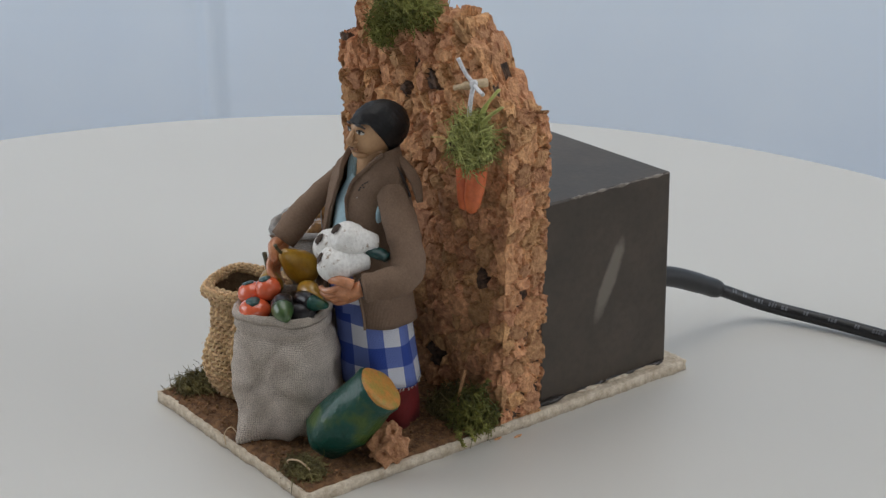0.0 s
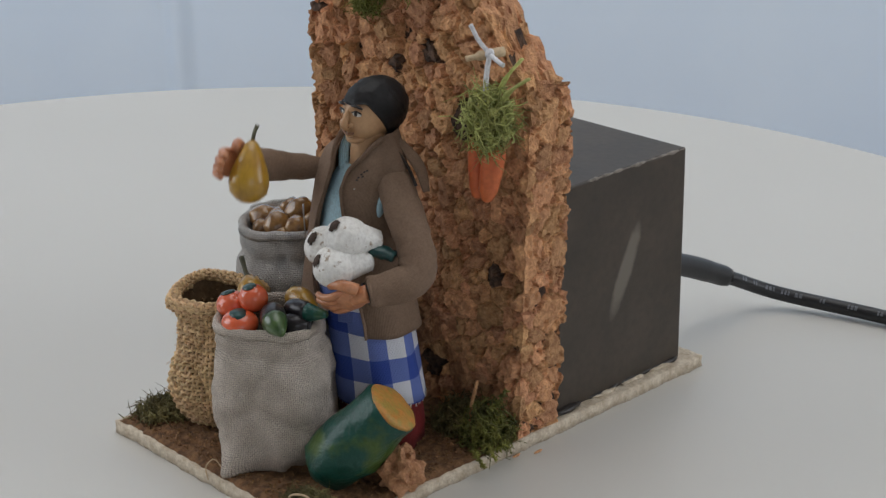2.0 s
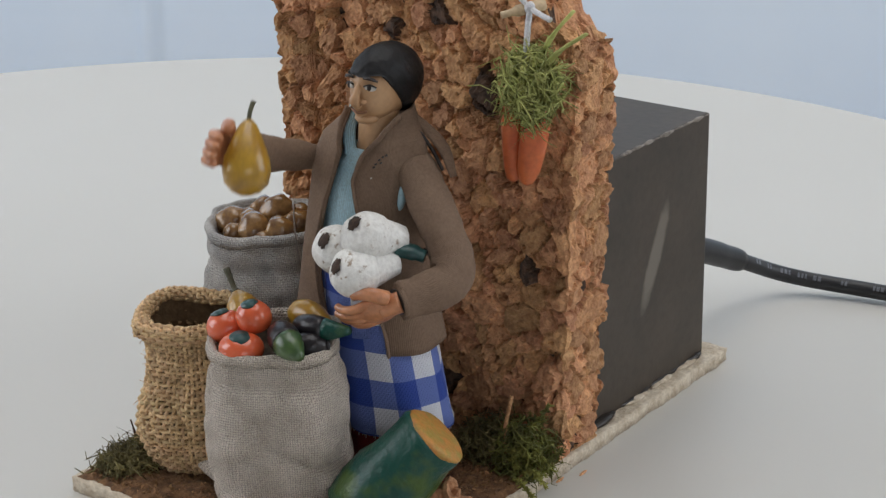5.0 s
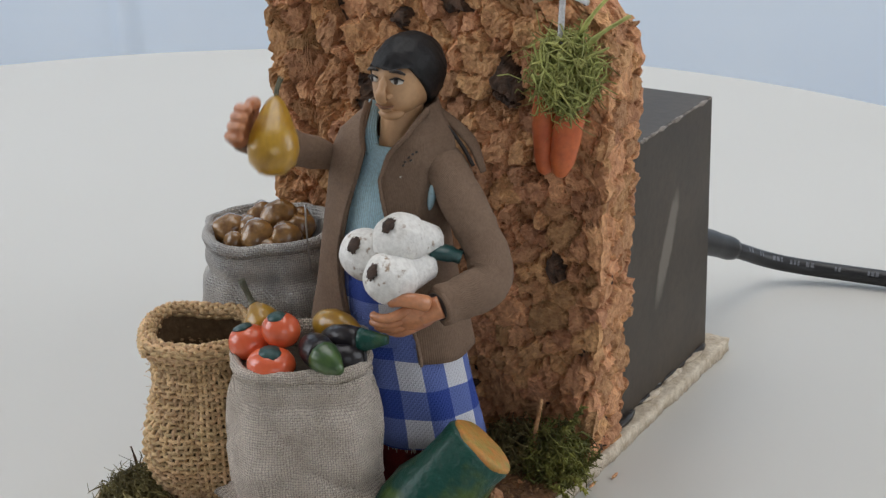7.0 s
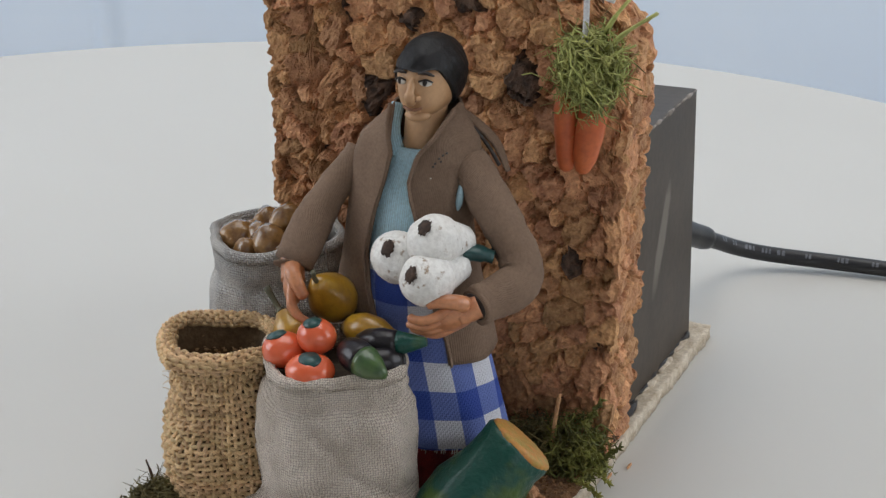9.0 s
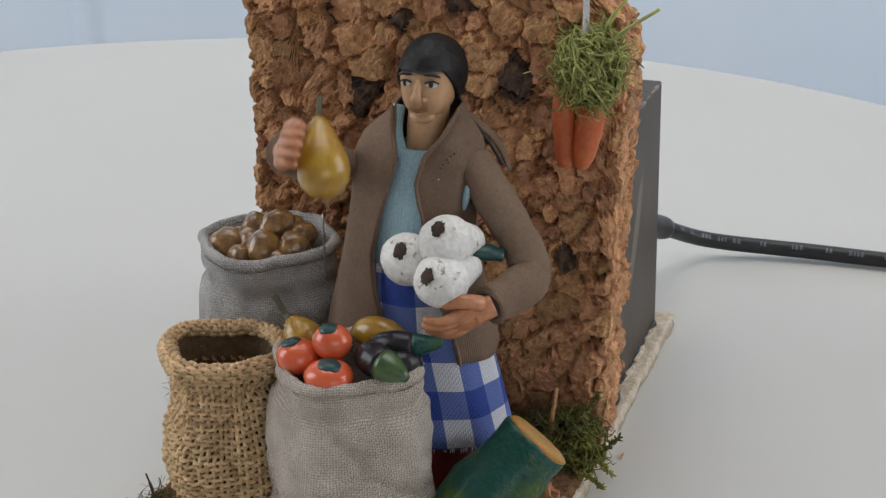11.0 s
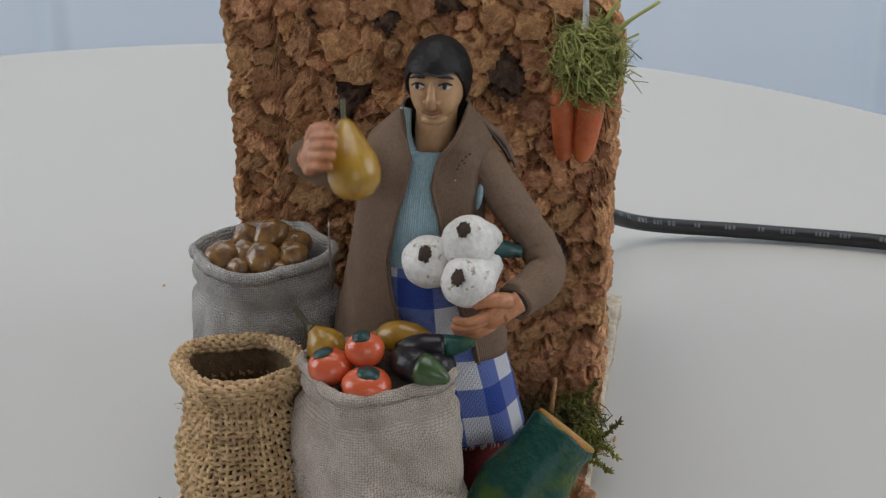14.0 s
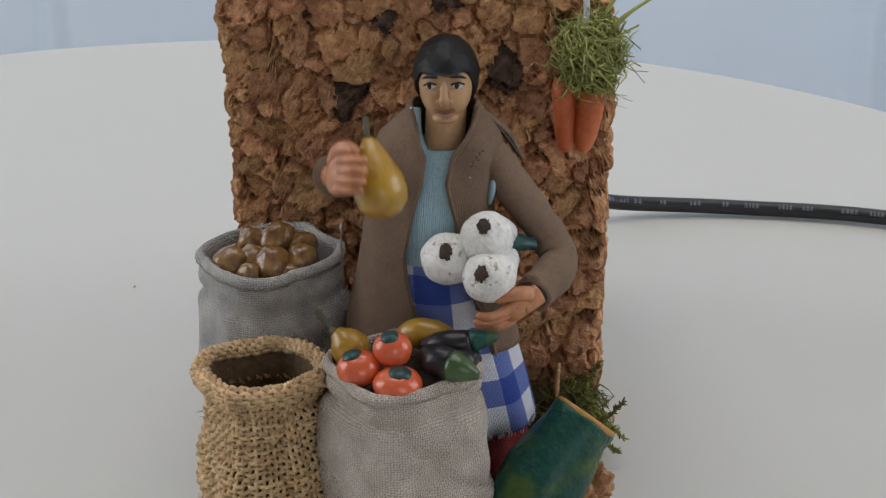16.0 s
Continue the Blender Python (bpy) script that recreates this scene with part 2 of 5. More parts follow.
def basis(d):
    d = Vector(d).normalized()
    a = d.cross(Vector((0, 0, 1)) if abs(d.z) < 0.9 else Vector((1, 0, 0))).normalized()
    return a, d.cross(a).normalized()


def tube(bm, pts, radii, n=10, mat=0, flat=1.0, cap=True, uv=False):
    """A round sweep through the points; flat squeezes it along its second axis."""
    layer = bm.loops.layers.uv.get("cloth") or (bm.loops.layers.uv.new("cloth") if uv else None)
    pts = [Vector(p) for p in pts]
    radii = [radii] * len(pts) if isinstance(radii, (int, float)) else radii
    rings, a0, run, runs = [], None, 0.0, []
    for i, p in enumerate(pts):
        d = pts[min(i + 1, len(pts) - 1)] - pts[max(i - 1, 0)]
        if a0 is None:
            a, b = basis(d)
        else:
            a = (a0 - d.normalized() * a0.dot(d.normalized())).normalized()
            b = d.normalized().cross(a)
        a0 = a
        run += (p - pts[i - 1]).length if i else 0
        runs.append(run)
        rings.append([bm.verts.new(p + (a * math.cos(2 * math.pi * j / n) + b * math.sin(2 * math.pi * j / n) * flat) * radii[i]) for j in range(n)])
    for i in range(len(rings) - 1):
        for j in range(n):
            f = bm.faces.new((rings[i][j], rings[i][(j + 1) % n], rings[i + 1][(j + 1) % n], rings[i + 1][j]))
            f.material_index = mat
            if layer:
                for loop, (ii, jj) in zip(f.loops, ((i, j), (i, j + 1), (i + 1, j + 1), (i + 1, j))):
                    loop[layer].uv = (2 * math.pi * radii[ii] * jj / n, runs[ii])
    if cap:
        for ring in (rings[0][::-1], rings[-1]):
            bm.faces.new(ring).material_index = mat
    return rings


def curve(pts, steps=8):
    """A smooth line through the points."""
    p = [Vector(q) for q in pts]
    p = [2 * p[0] - p[1], *p, 2 * p[-1] - p[-2]]
    out = []
    for i in range(1, len(p) - 2):
        for s in range(steps):
            t = s / steps
            out.append(0.5 * ((2 * p[i]) + (p[i + 1] - p[i - 1]) * t + (2 * p[i - 1] - 5 * p[i] + 4 * p[i + 1] - p[i + 2]) * t * t + (3 * p[i] - p[i - 1] - 3 * p[i + 1] + p[i + 2]) * t ** 3))
    return out + [p[-2]]


def blob(bm, m, radii, mat=0, rough=0.0, sub=3, seed=0.0, freq=1.5):
    """An uneven ball, squeezed to the radii and set by m."""
    made = bmesh.ops.create_icosphere(bm, subdivisions=sub, radius=1.0)["verts"]
    for v in made:
        k = 1 + rough * noise.noise(v.co * freq + Vector((seed, seed * 1.7, 3.1)))
        v.co = m @ Vector([c * r * k for c, r in zip(v.co, radii)])
    for f in {f for v in made for f in v.link_faces}:
        f.material_index = mat
    return made


def slab(bm, lo, hi, bevel=0.0, mat=0):
    made = bmesh.ops.create_cube(bm, size=1.0)["verts"]
    for v in made:
        v.co = [l + (c + 0.5) * (h - l) for c, l, h in zip(v.co, lo, hi)]
    faces = {f for v in made for f in v.link_faces}
    for f in faces:
        f.material_index = mat
    if bevel:
        bmesh.ops.bevel(bm, geom=list({e for f in faces for e in f.edges}), offset=bevel, segments=2, affect="EDGES", profile=0.5)


def lathe(bm, base, axis, profile, n=20, mat=0, wob=0.0, seed=0.0, mats=None):
    """A turned body: (distance along the axis, radius) from one end to the other."""
    a, b = basis(axis)
    d = Vector(axis).normalized()
    rings = []
    for i, (s, r) in enumerate(profile):
        ring = []
        for j in range(n):
            w = a * math.cos(2 * math.pi * j / n) + b * math.sin(2 * math.pi * j / n)
            k = 1 + wob * noise.noise(w * 1.6 + Vector((s * 90, seed, seed * 2)))
            ring.append(bm.verts.new(Vector(base) + d * s + w * max(r * k, 1e-5)))
        rings.append(ring)
    for i in range(len(rings) - 1):
        for j in range(n):
            f = bm.faces.new((rings[i][j], rings[i][(j + 1) % n], rings[i + 1][(j + 1) % n], rings[i + 1][j]))
            f.material_index = mats[i] if mats else mat
    bm.faces.new(rings[0][::-1]).material_index = mats[0] if mats else mat
    bm.faces.new(rings[-1]).material_index = mats[-1] if mats else mat
    return rings


# ---- room ----
def plain(name, lo, hi, mat, label, category, bevel=0.0):
    bm = bmesh.new()
    slab(bm, lo, hi, bevel)
    return thing(name, (0, 0, 0), label, category, bm=bm, mats=mat, smooth=False, turning=False, kind="structure")


def wall_with_opening(name, axis, at, span, hole, label):
    """A wall of four pieces round an opening. axis 0: the wall faces along x; 1: along y; 2: a ceiling."""
    bm = bmesh.new()
    (a0, a1), (b0, b1) = span
    (c0, c1), (d0, d1) = hole
    for u0, u1, v0, v1 in ((a0, c0, b0, b1), (c1, a1, b0, b1), (c0, c1, b0, d0), (c0, c1, d1, b1)):
        lo, hi = [u0, v0], [u1, v1]
        lo.insert(axis, at[0]), hi.insert(axis, at[1])
        slab(bm, lo, hi)
    return thing(name, (0, 0, 0), label, "ceiling" if axis == 2 else "wall", bm=bm, mats=M_ROOM, smooth=False, turning=False, kind="structure")


# unseen room shell, added to bounce light; its openings hold the added lamps
plain("floor", (-1.7, -2.3, -0.80), (1.7, 1.5, -0.75), M_FLOOR, "brown oak floor boards under the table", "floor")
wall_with_opening("wall_west", 0, (-1.75, -1.65), ((-2.3, 1.5), (-0.75, 1.7)), ((-0.6, 0.6), (0.2, 1.3)), "unseen white plastered wall with an opening for an added lamp")
wall_with_opening("wall_south", 1, (-2.3, -2.2), ((-1.65, 1.65), (-0.75, 1.7)), ((0.3, 1.5), (0.2, 1.3)), "unseen white plastered wall with an opening for an added lamp")
wall_with_opening("wall_east", 0, (1.65, 1.75), ((-2.3, 1.5), (-0.75, 1.7)), ((-0.6, 0.6), (0.2, 1.3)), "unseen white plastered wall with an opening for an added lamp")
plain("wall_north", (-1.65, 1.4, -0.75), (1.65, 1.5, 1.7), M_ROOM, "plain white plastered wall behind the cloth", "wall")
wall_with_opening("ceiling", 2, (1.7, 1.78), ((-1.75, 1.75), (-2.3, 1.5)), ((-0.65, 0.65), (-0.36, 0.86)), "unseen white ceiling with an opening for an added lamp")


def backdrop():
    """A hanging pale cloth behind the table, with soft upright folds and two sewn seams."""
    bm = bmesh.new()
    nx, nz = 700, 10
    grid = []
    for i in range(nx + 1):
        x = -1.5 + 3.0 * i / nx
        y = 1.22 + 0.006 * noise.noise((x * 3.1, 0, 2.2)) + 0.002 * math.sin(x * 21)
        for seam in (-0.465, 0.36, 0.9, -1.1):
            y -= 0.012 * math.exp(-((x - seam) / 0.010) ** 2)
        grid.append([bm.verts.new((x, y + 0.004 * noise.noise((x * 2, z * 2, 0)), z)) for z in [-0.7 + 2.3 * j / nz for j in range(nz + 1)]])
    for i in range(nx):
        for j in range(nz):
            bm.faces.new((grid[i][j], grid[i + 1][j], grid[i + 1][j + 1], grid[i][j + 1]))
    ob = thing("backdrop", (0, 1.22, -0.7), "pale blue-white hanging cloth backdrop with faint seams", "backdrop", bm=bm, mats=M_WALL, turning=False, kind="structure")
    mod = ob.modifiers.new("thickness", "SOLIDIFY")
    mod.thickness = 0.003


backdrop()


def table():
    """A round white turntable top; it turns with the display, a little off its own centre."""
    root = thing("turntable", (-0.079, -0.05, -0.05), "round white laminate turntable carrying the display", "turntable", turning=False)
    bm = bmesh.new()
    rings = []
    for r, z in ((0.399, -0.022), (0.404, -0.019), (0.405, -0.004), (0.4045, -0.001), (0.403, 0.0)):
        rings.append([bm.verts.new((-0.079 + r * math.cos(2 * math.pi * i / 180), -0.05 + r * math.sin(2 * math.pi * i / 180), z)) for i in range(180)])
    for a, b in zip(rings, rings[1:]):
        for j in range(180):
            bm.faces.new((a[j], a[(j + 1) % 180], b[(j + 1) % 180], b[j]))
    bm.faces.new(rings[0]), bm.faces.new(rings[-1])
    part("top", bm, M_TABLE, root, smooth=False)
    bm = bmesh.new()
    lathe(bm, (-0.079, -0.05, -0.05), (0, 0, 1), [(0, 0.17), (0.001, 0.175), (0.02, 0.175), (0.028, 0.16)], 48)
    part("foot", bm, M_RUBBER, root, "black turntable foot")
    low = thing("table", (0, -0.1, -0.75), "plain table under the turntable", "table", turning=False)
    bm = bmesh.new()
    slab(bm, (-0.42, -0.45, -0.09), (0.28, 0.18, -0.05), 0.004)
    part("tabletop", bm, M_FLOOR, low, smooth=False)
    for x, y in ((-0.38, -0.41), (0.24, -0.41), (-0.38, 0.14), (0.24, 0.14)):
        bm = bmesh.new()
        tube(bm, [(x, y, -0.75), (x, y, -0.09)], 0.02, 16)
        part("leg", bm, M_WIRE, low, "grey metal leg")
    return root


TABLE = table()


# ---- the display board ----
def ground_height(x, y):
    return 0.0052 + 0.0011 * noise.noise((x * 90, y * 90, 0)) + 0.0007 * noise.noise((x * 300, y * 300, 4))


def board():
    root = thing("display_board", (-0.005, 0.005, 0.0), "cream fibreboard base with torn edges and brown earth", "board")
    bm = bmesh.new()
    nx, ny = 84, 140
    x0, x1, y0, y1 = -0.0590, 0.0466, -0.0838, 0.0930

    def ragged(i, j, z):
        x, y = x0 + (x1 - x0) * i / nx, y0 + (y1 - y0) * j / ny
        k = 0.0008 * noise.noise((x * 160, y * 160, z * 300)) + 0.0005 * noise.noise((x * 600, y * 600, z * 900))
        if i in (0, nx):
            x += k
        if j in (0, ny):
            y += k
        return bm.verts.new((x, y, z + (0.0003 * noise.noise((x * 300, y * 300, 1)) if z > 0.001 else 0)))

    top = [[ragged(i, j, 0.004) for j in range(ny + 1)] for i in range(nx + 1)]
    mid = {}
    bot = {}
    rim = [(i, 0) for i in range(nx)] + [(nx, j) for j in range(ny)] + [(i, ny) for i in range(nx, 0, -1)] + [(0, j) for j in range(ny, 0, -1)]
    for i, j in rim:
        mid[i, j], bot[i, j] = ragged(i, j, 0.002), ragged(i, j, 0.0)
    for i in range(nx):
        for j in range(ny):
            bm.faces.new((top[i][j], top[i + 1][j], top[i + 1][j + 1], top[i][j + 1]))
    for a, b in zip(rim, rim[1:] + rim[:1]):
        bm.faces.new((top[a[0]][a[1]], top[b[0]][b[1]], mid[b], mid[a]))
        bm.faces.new((mid[a], mid[b], bot[b], bot[a]))
    bm.faces.new([bot[a] for a in rim])
    part("base_plate", bm, M_BOARD, root)
    bm = bmesh.new()
    nx, ny = 96, 92
    grid = []
    for i in range(nx + 1):
        row = []
        for j in range(ny + 1):
            x, y = -0.0583 + 0.1042 * i / nx, -0.0831 + 0.0935 * j / ny
            edge = min(i, nx - i, j) / 2
            z = 0.0036 + (ground_height(x, y) - 0.0036) * min(1, edge)
            row.append(bm.verts.new((x + 0.0006 * noise.noise((x * 400, y * 400, 7)), y + 0.0006 * noise.noise((x * 400, y * 400, 9)), z)))
        grid.append(row)
    for i in range(nx):
        for j in range(ny):
            bm.faces.new((grid[i][j], grid[i + 1][j], grid[i + 1][j + 1], grid[i][j + 1]))
    part("earth_cover", bm, M_EARTH, root, "rough brown earth coating")
    crumbs = bmesh.new()
    rnd = random.Random(5)
    for _ in range(4200):
        x, y = rnd.uniform(-0.057, 0.044), rnd.uniform(-0.081, 0.005)
        r = rnd.uniform(0.0003, 0.0009)
        c = Vector((x, y, ground_height(x, y) + r * 0.3))
        q = [crumbs.verts.new(c + Vector((rnd.uniform(-1, 1), rnd.uniform(-1, 1), rnd.uniform(-0.6, 1))).normalized() * r) for _ in range(4)]
        for tri in ((0, 1, 2), (0, 1, 3), (0, 2, 3), (1, 2, 3)):
            crumbs.faces.new([q[t] for t in tri])
    tagged(part("loose_earth", crumbs, M_CRUMB, root, smooth=False), "loose brown earth crumbs", kind="stuff")


board()


def rear_box():
    root = thing("motor_box", (-0.002, 0.054, 0.004), "brown-grey painted cardboard motor box with worn edges", "box")
    bm = bmesh.new()
    slab(bm, (-0.046, 0.022, 0.0042), (0.0420, 0.0855, 0.0822), 0.0007)
    m = M_BOX
    n, k = m.node_tree.nodes, m.node_tree.links
    b = n["Principled BSDF"]
    # a pale rubbed streak on the side that faces away from the sacks
    co = n.new("ShaderNodeTexCoord")
    sep = n.new("ShaderNodeSeparateXYZ")
    k.new(co.outputs["Object"], sep.inputs["Vector"])
    ns = n.new("ShaderNodeTexNoise")
    ns.inputs["Scale"].default_value, ns.inputs["Detail"].default_value = 160, 4
    k.new(co.outputs["Object"], ns.inputs["Vector"])

    def op(kind, a, c):
        o = n.new("ShaderNodeMath")
        o.operation = kind
        for i, v in enumerate((a, c)):
            if isinstance(v, (int, float)):
                o.inputs[i].default_value = v
            else:
                k.new(v, o.inputs[i])
        return o.outputs[0]

    # leaning axis: y grows with height
    dy = op("SUBTRACT", op("SUBTRACT", sep.outputs["Y"], 0.0015), op("MULTIPLY", op("SUBTRACT", sep.outputs["Z"], 0.042), 0.42))
    dz = op("SUBTRACT", sep.outputs["Z"], 0.042)
    dist = op("ADD", op("MULTIPLY", op("DIVIDE", dy, 0.004), op("DIVIDE", dy, 0.004)), op("MULTIPLY", op("DIVIDE", dz, 0.0165), op("DIVIDE", dz, 0.0165)))
    field = op("ADD", dist, op("MULTIPLY", op("SUBTRACT", ns.outputs["Fac"], 0.5), 1.1))
    side = op("GREATER_THAN", sep.outputs["X"], 0.042)
    inside = n.new("ShaderNodeMapRange")
    inside.inputs["From Min"].default_value, inside.inputs["From Max"].default_value = 1.05, 0.45
    k.new(field, inside.inputs["Value"])
    mask = op("MULTIPLY", op("MULTIPLY", inside.outputs["Result"], side), 0.55)
    mix = n.new("ShaderNodeMix")
    mix.data_type = "RGBA"
    k.new(mask, mix.inputs["Factor"])
    k.new(b.inputs["Base Color"].links[0].from_socket, mix.inputs["A"])
    mix.inputs["B"].default_value = (0.24, 0.21, 0.17, 1)
    k.new(mix.outputs["Result"], b.inputs["Base Color"])
    part("body", bm, m, root, smooth=False)
    # worn top edge along the side
    rnd = random.Random(3)
    bm = bmesh.new()
    y = 0.036
    while y < 0.084:
        ln = rnd.uniform(0.003, 0.009)
        w = rnd.uniform(0.0003, 0.0008)
        pts = [(0.0417, yy, 0.0820 - rnd.uniform(0, 0.0003)) for yy in (y, y + ln * 0.5, min(y + ln, 0.085))]
        tube(bm, pts, [w * 0.4, w, w * 0.4], 6)
        y += ln * rnd.uniform(0.55, 0.95)
    part("worn_edge", bm, M_WORN, root, "scuffed pale cardboard edge")
    bm = bmesh.new()
    pts = [(0.0415 + rnd.uniform(-0.0003, 0.0008), 0.024 + 0.06 * i / 22, 0.0045) for i in range(23)]
    tube(bm, pts, [rnd.uniform(0.0004, 0.0012) for _ in pts], 6)
    blob(bm, pose(0.0425, 0.026, 0.0048), (0.0022, 0.007, 0.0012), rough=0.5, sub=2)
    part("glue_bead", bm, M_GLUE, root, "dark glue bead along the base")
    bm = bmesh.new()
    for yy in (0.045, 0.06, 0.075):
        blob(bm, pose(0.0425, yy, 0.0044), (0.0015, 0.006, 0.0006), rough=0.5, sub=2, seed=yy * 99)
    part("dried_glue", bm, M_BOARD, root, "pale dried glue smears")


rear_box()


def cork_wall():
    """A slab of pressed cork: every granule is a piece with its own face and tilt."""
    root = thing("cork_wall", (0.0, 0.010, 0.004), "upright slab of pressed brown cork granules with rough broken outline", "wall")
    rs = np.random.RandomState(11)
    thick = 0.019
    tops = [(-0.0525, 0.127), (-0.0475, 0.1325), (-0.0385, 0.1365), (-0.0365, 0.147), (-0.028, 0.152), (-0.012, 0.153), (0.004, 0.151), (0.018, 0.1475), (0.026, 0.1500), (0.034, 0.1490), (0.040, 0.143), (0.044, 0.136), (0.0460, 0.130), (0.0480, 0.124), (0.0545, 0.114)]
    tx, tz = [a for a, _ in tops], [b for _, b in tops]
    step = 0.00072
    nx, nz, ny = int(0.103 / step), int(0.148 / step), int(thick / step)

    def spot(i, j):
        """Front point before relief."""
        u, v = i / nx, j / nz
        for _ in range(1):
            x = -0.0505 + 0.1 * u
            top = float(np.interp(x, tx, tz))
            z = 0.0035 + (top - 0.0035) * v
            xl = -0.0515 + 0.0012 * noise.noise((z * 120, 3, 0)) + 0.0008 * noise.noise((z * 420, 5, 0))
            xr = 0.0458 + 0.0050 * min(1, z / 0.11) + 0.001 * noise.noise((z * 130, 9, 0)) + 0.0008 * noise.noise((z * 420, 8, 0))
            if z > 0.115:
                xr += float(np.interp(z, (0.115, 0.123, 0.1255, 0.131, 0.135, 0.139, 0.147), (0, -0.0010, -0.0042, -0.0058, -0.0105, -0.0100, -0.0150)))
        return (xl + (xr - xl) * u, 0.0, z)

    verts, normals = [], []
    front = {}
    for i in range(nx + 1):
        for j in range(nz + 1):
            front[i, j] = len(verts)
            p = spot(i, j)
            verts.append(p)
            nrm = Vector((0, -1, 0))
            if i < 2:
                nrm.x -= 1
            if i > nx - 2:
                nrm.x += 1
            if j > nz - 2:
                nrm.z += 1
            normals.append(nrm.normalized())
    faces = [(front[i, j], front[i + 1, j], front[i + 1, j + 1], front[i, j + 1]) for i in range(nx) for j in range(nz)]
    rim = [(nx, j, (1, 0, 0)) for j in range(nz)] + [(i, nz, (0, 0, 1)) for i in range(nx, 0, -1)] + [(0, j, (-1, 0, 0)) for j in range(nz, -1, -1)]
    prev = [front[i, j] for i, j, _ in rim]
    for s in range(1, ny + 1):
        cur = []
        for (i, j, d), _ in zip(rim, prev):
            x, y, z = verts[front[i, j]]
            chop = 1.0
            if d[2] or z > 0.12:
                chop = 0.75 + 0.25 * noise.noise((x * 60, z * 60, 0))
            cur.append(len(verts))
            verts.append((x, thick * s / ny * chop, z))
            normals.append(Vector(d) + Vector((0, 0.6, 0)) * (s == ny))
        for a in range(len(rim) - 1):
            faces.append((prev[a], prev[a + 1], cur[a + 1], cur[a]))
        prev = cur
    V = np.array(verts)
    N = np.array([tuple(q.normalized()) for q in normals])
    # granule centres
    seeds = []
    for gx in np.arange(-0.058, 0.062, 0.0056):
        for gz in np.arange(0.0, 0.162, 0.0053):
            for gy in np.arange(0.0, 0.022, 0.0058):
                seeds.append((gx, gy, gz))
    S = np.array(seeds) + rs.uniform(-0.0040, 0.0040, (len(seeds), 3))
    keep = rs.rand(len(S)) > 0.12
    S = S[keep]
    size = rs.uniform(0.0, 1.0, len(S)) ** 3 * 0.0042
    high = rs.uniform(-0.0011, 0.0015, len(S))
    tilt = rs.uniform(-0.30, 0.30, (len(S), 3))
    warp = np.array([(noise.noise((x * 330, y * 330, z * 330)), noise.noise((x * 330 + 9, y * 330, z * 330)), noise.noise((x * 330, y * 330 + 5, z * 330))) for x, y, z in V]) * 0.0011
    W = V + warp
    cell = np.empty(len(V), int)
    gap = np.empty(len(V))
    for a in range(0, len(V), 2000):
        d = np.sqrt(((W[a:a + 2000, None, :] - S[None]) ** 2).sum(2)) - size[None]
        two = np.argpartition(d, 1, axis=1)[:, :2]
        dd = np.take_along_axis(d, two, 1)
        order = np.argsort(dd, 1)
        cell[a:a + 2000] = np.take_along_axis(two, order[:, :1], 1)[:, 0]
        dd = np.sort(dd, 1)
        gap[a:a + 2000] = dd[:, 1] - dd[:, 0]
    groove = np.clip(gap / 0.0008, 0, 1)
    groove = groove * groove * (3 - 2 * groove)
    fine = np.array([noise.noise((x * 900, y * 900, z * 900)) * 0.00026 + noise.noise((x * 2100, y * 2100, z * 2100)) * 0.00013 for x, y, z in V])
    pits = np.array([max(0.0, noise.noise((x * 420 + 3, y * 420, z * 420)) - 0.36) for x, y, z in V]) * 0.006
    rise = -pits + high[cell] + (tilt[cell] * (V - S[cell])).sum(1) + fine * 1.5 - (1 - groove) * (0.0009 + 0.0020 * rs.rand(len(S))[cell])
    rise[V[:, 2] < 0.0045] *= 0.3
    rise = np.where(np.abs(N[:, 0]) > 0.6, rise * 0.55 - 0.0003, rise)
    P = V + N * rise[:, None]
    marks = [((0.0205, 0.0, 0.1045), 0.0052), ((-0.008, 0.0, 0.118), 0.0036), ((0.043, 0.004, 0.132), 0.0032), ((0.030, 0, 0.037), 0.003), ((0.036, 0, 0.058), 0.003), ((0.047, 0, 0.122), 0.003)]
    dark = rs.rand(len(S)) < 0.01
    for c, r in marks:
        dark |= np.sqrt(((S - np.array(c)) ** 2)[:, [0, 2]].sum(1) + 0.3 * (S[:, 1] - c[1]) ** 2) < r
    groups = {}
    for f in faces:
        groups.setdefault(int(cell[f[0]]), []).append(f)
    ranked = sorted(groups, key=lambda c: -len(groups[c]) * (2 if S[c][1] < 0.006 else 1))

    def piece(name, fs, mats, index):
        ids = {}
        for f in fs:
            for q in f:
                ids.setdefault(q, len(ids))
        me = bpy.data.meshes.new(name)
        me.from_pydata([tuple(P[q] - np.array(ORIGIN[root])) for q in ids], [], [[ids[q] for q in f] for f in fs])
        for m in mats:
            me.materials.append(m)
        for pl, k in zip(me.polygons, index):
            pl.material_index = k
            pl.use_smooth = False
        ob = new(name, me)
        ob.parent = root
        ORIGIN[ob] = ORIGIN[root]
        return ob

    for c in ranked[:300]:
        piece("granule", groups[c], [M_BARK if dark[c] else M_CORK], [0] * len(groups[c]))
    # islands stay apart so that each granule keeps a tone of its own
    V2, F2, K2 = [], [], []
    for c in ranked[300:]:
        ids = {}
        for f in groups[c]:
            for q in f:
                if q not in ids:
                    ids[q] = len(V2)
                    V2.append(tuple(P[q] - np.array(ORIGIN[root])))
            F2.append([ids[q] for q in f])
            K2.append(int(dark[c]))
    me = bpy.data.meshes.new("small_granules")
    me.from_pydata(V2, [], F2)
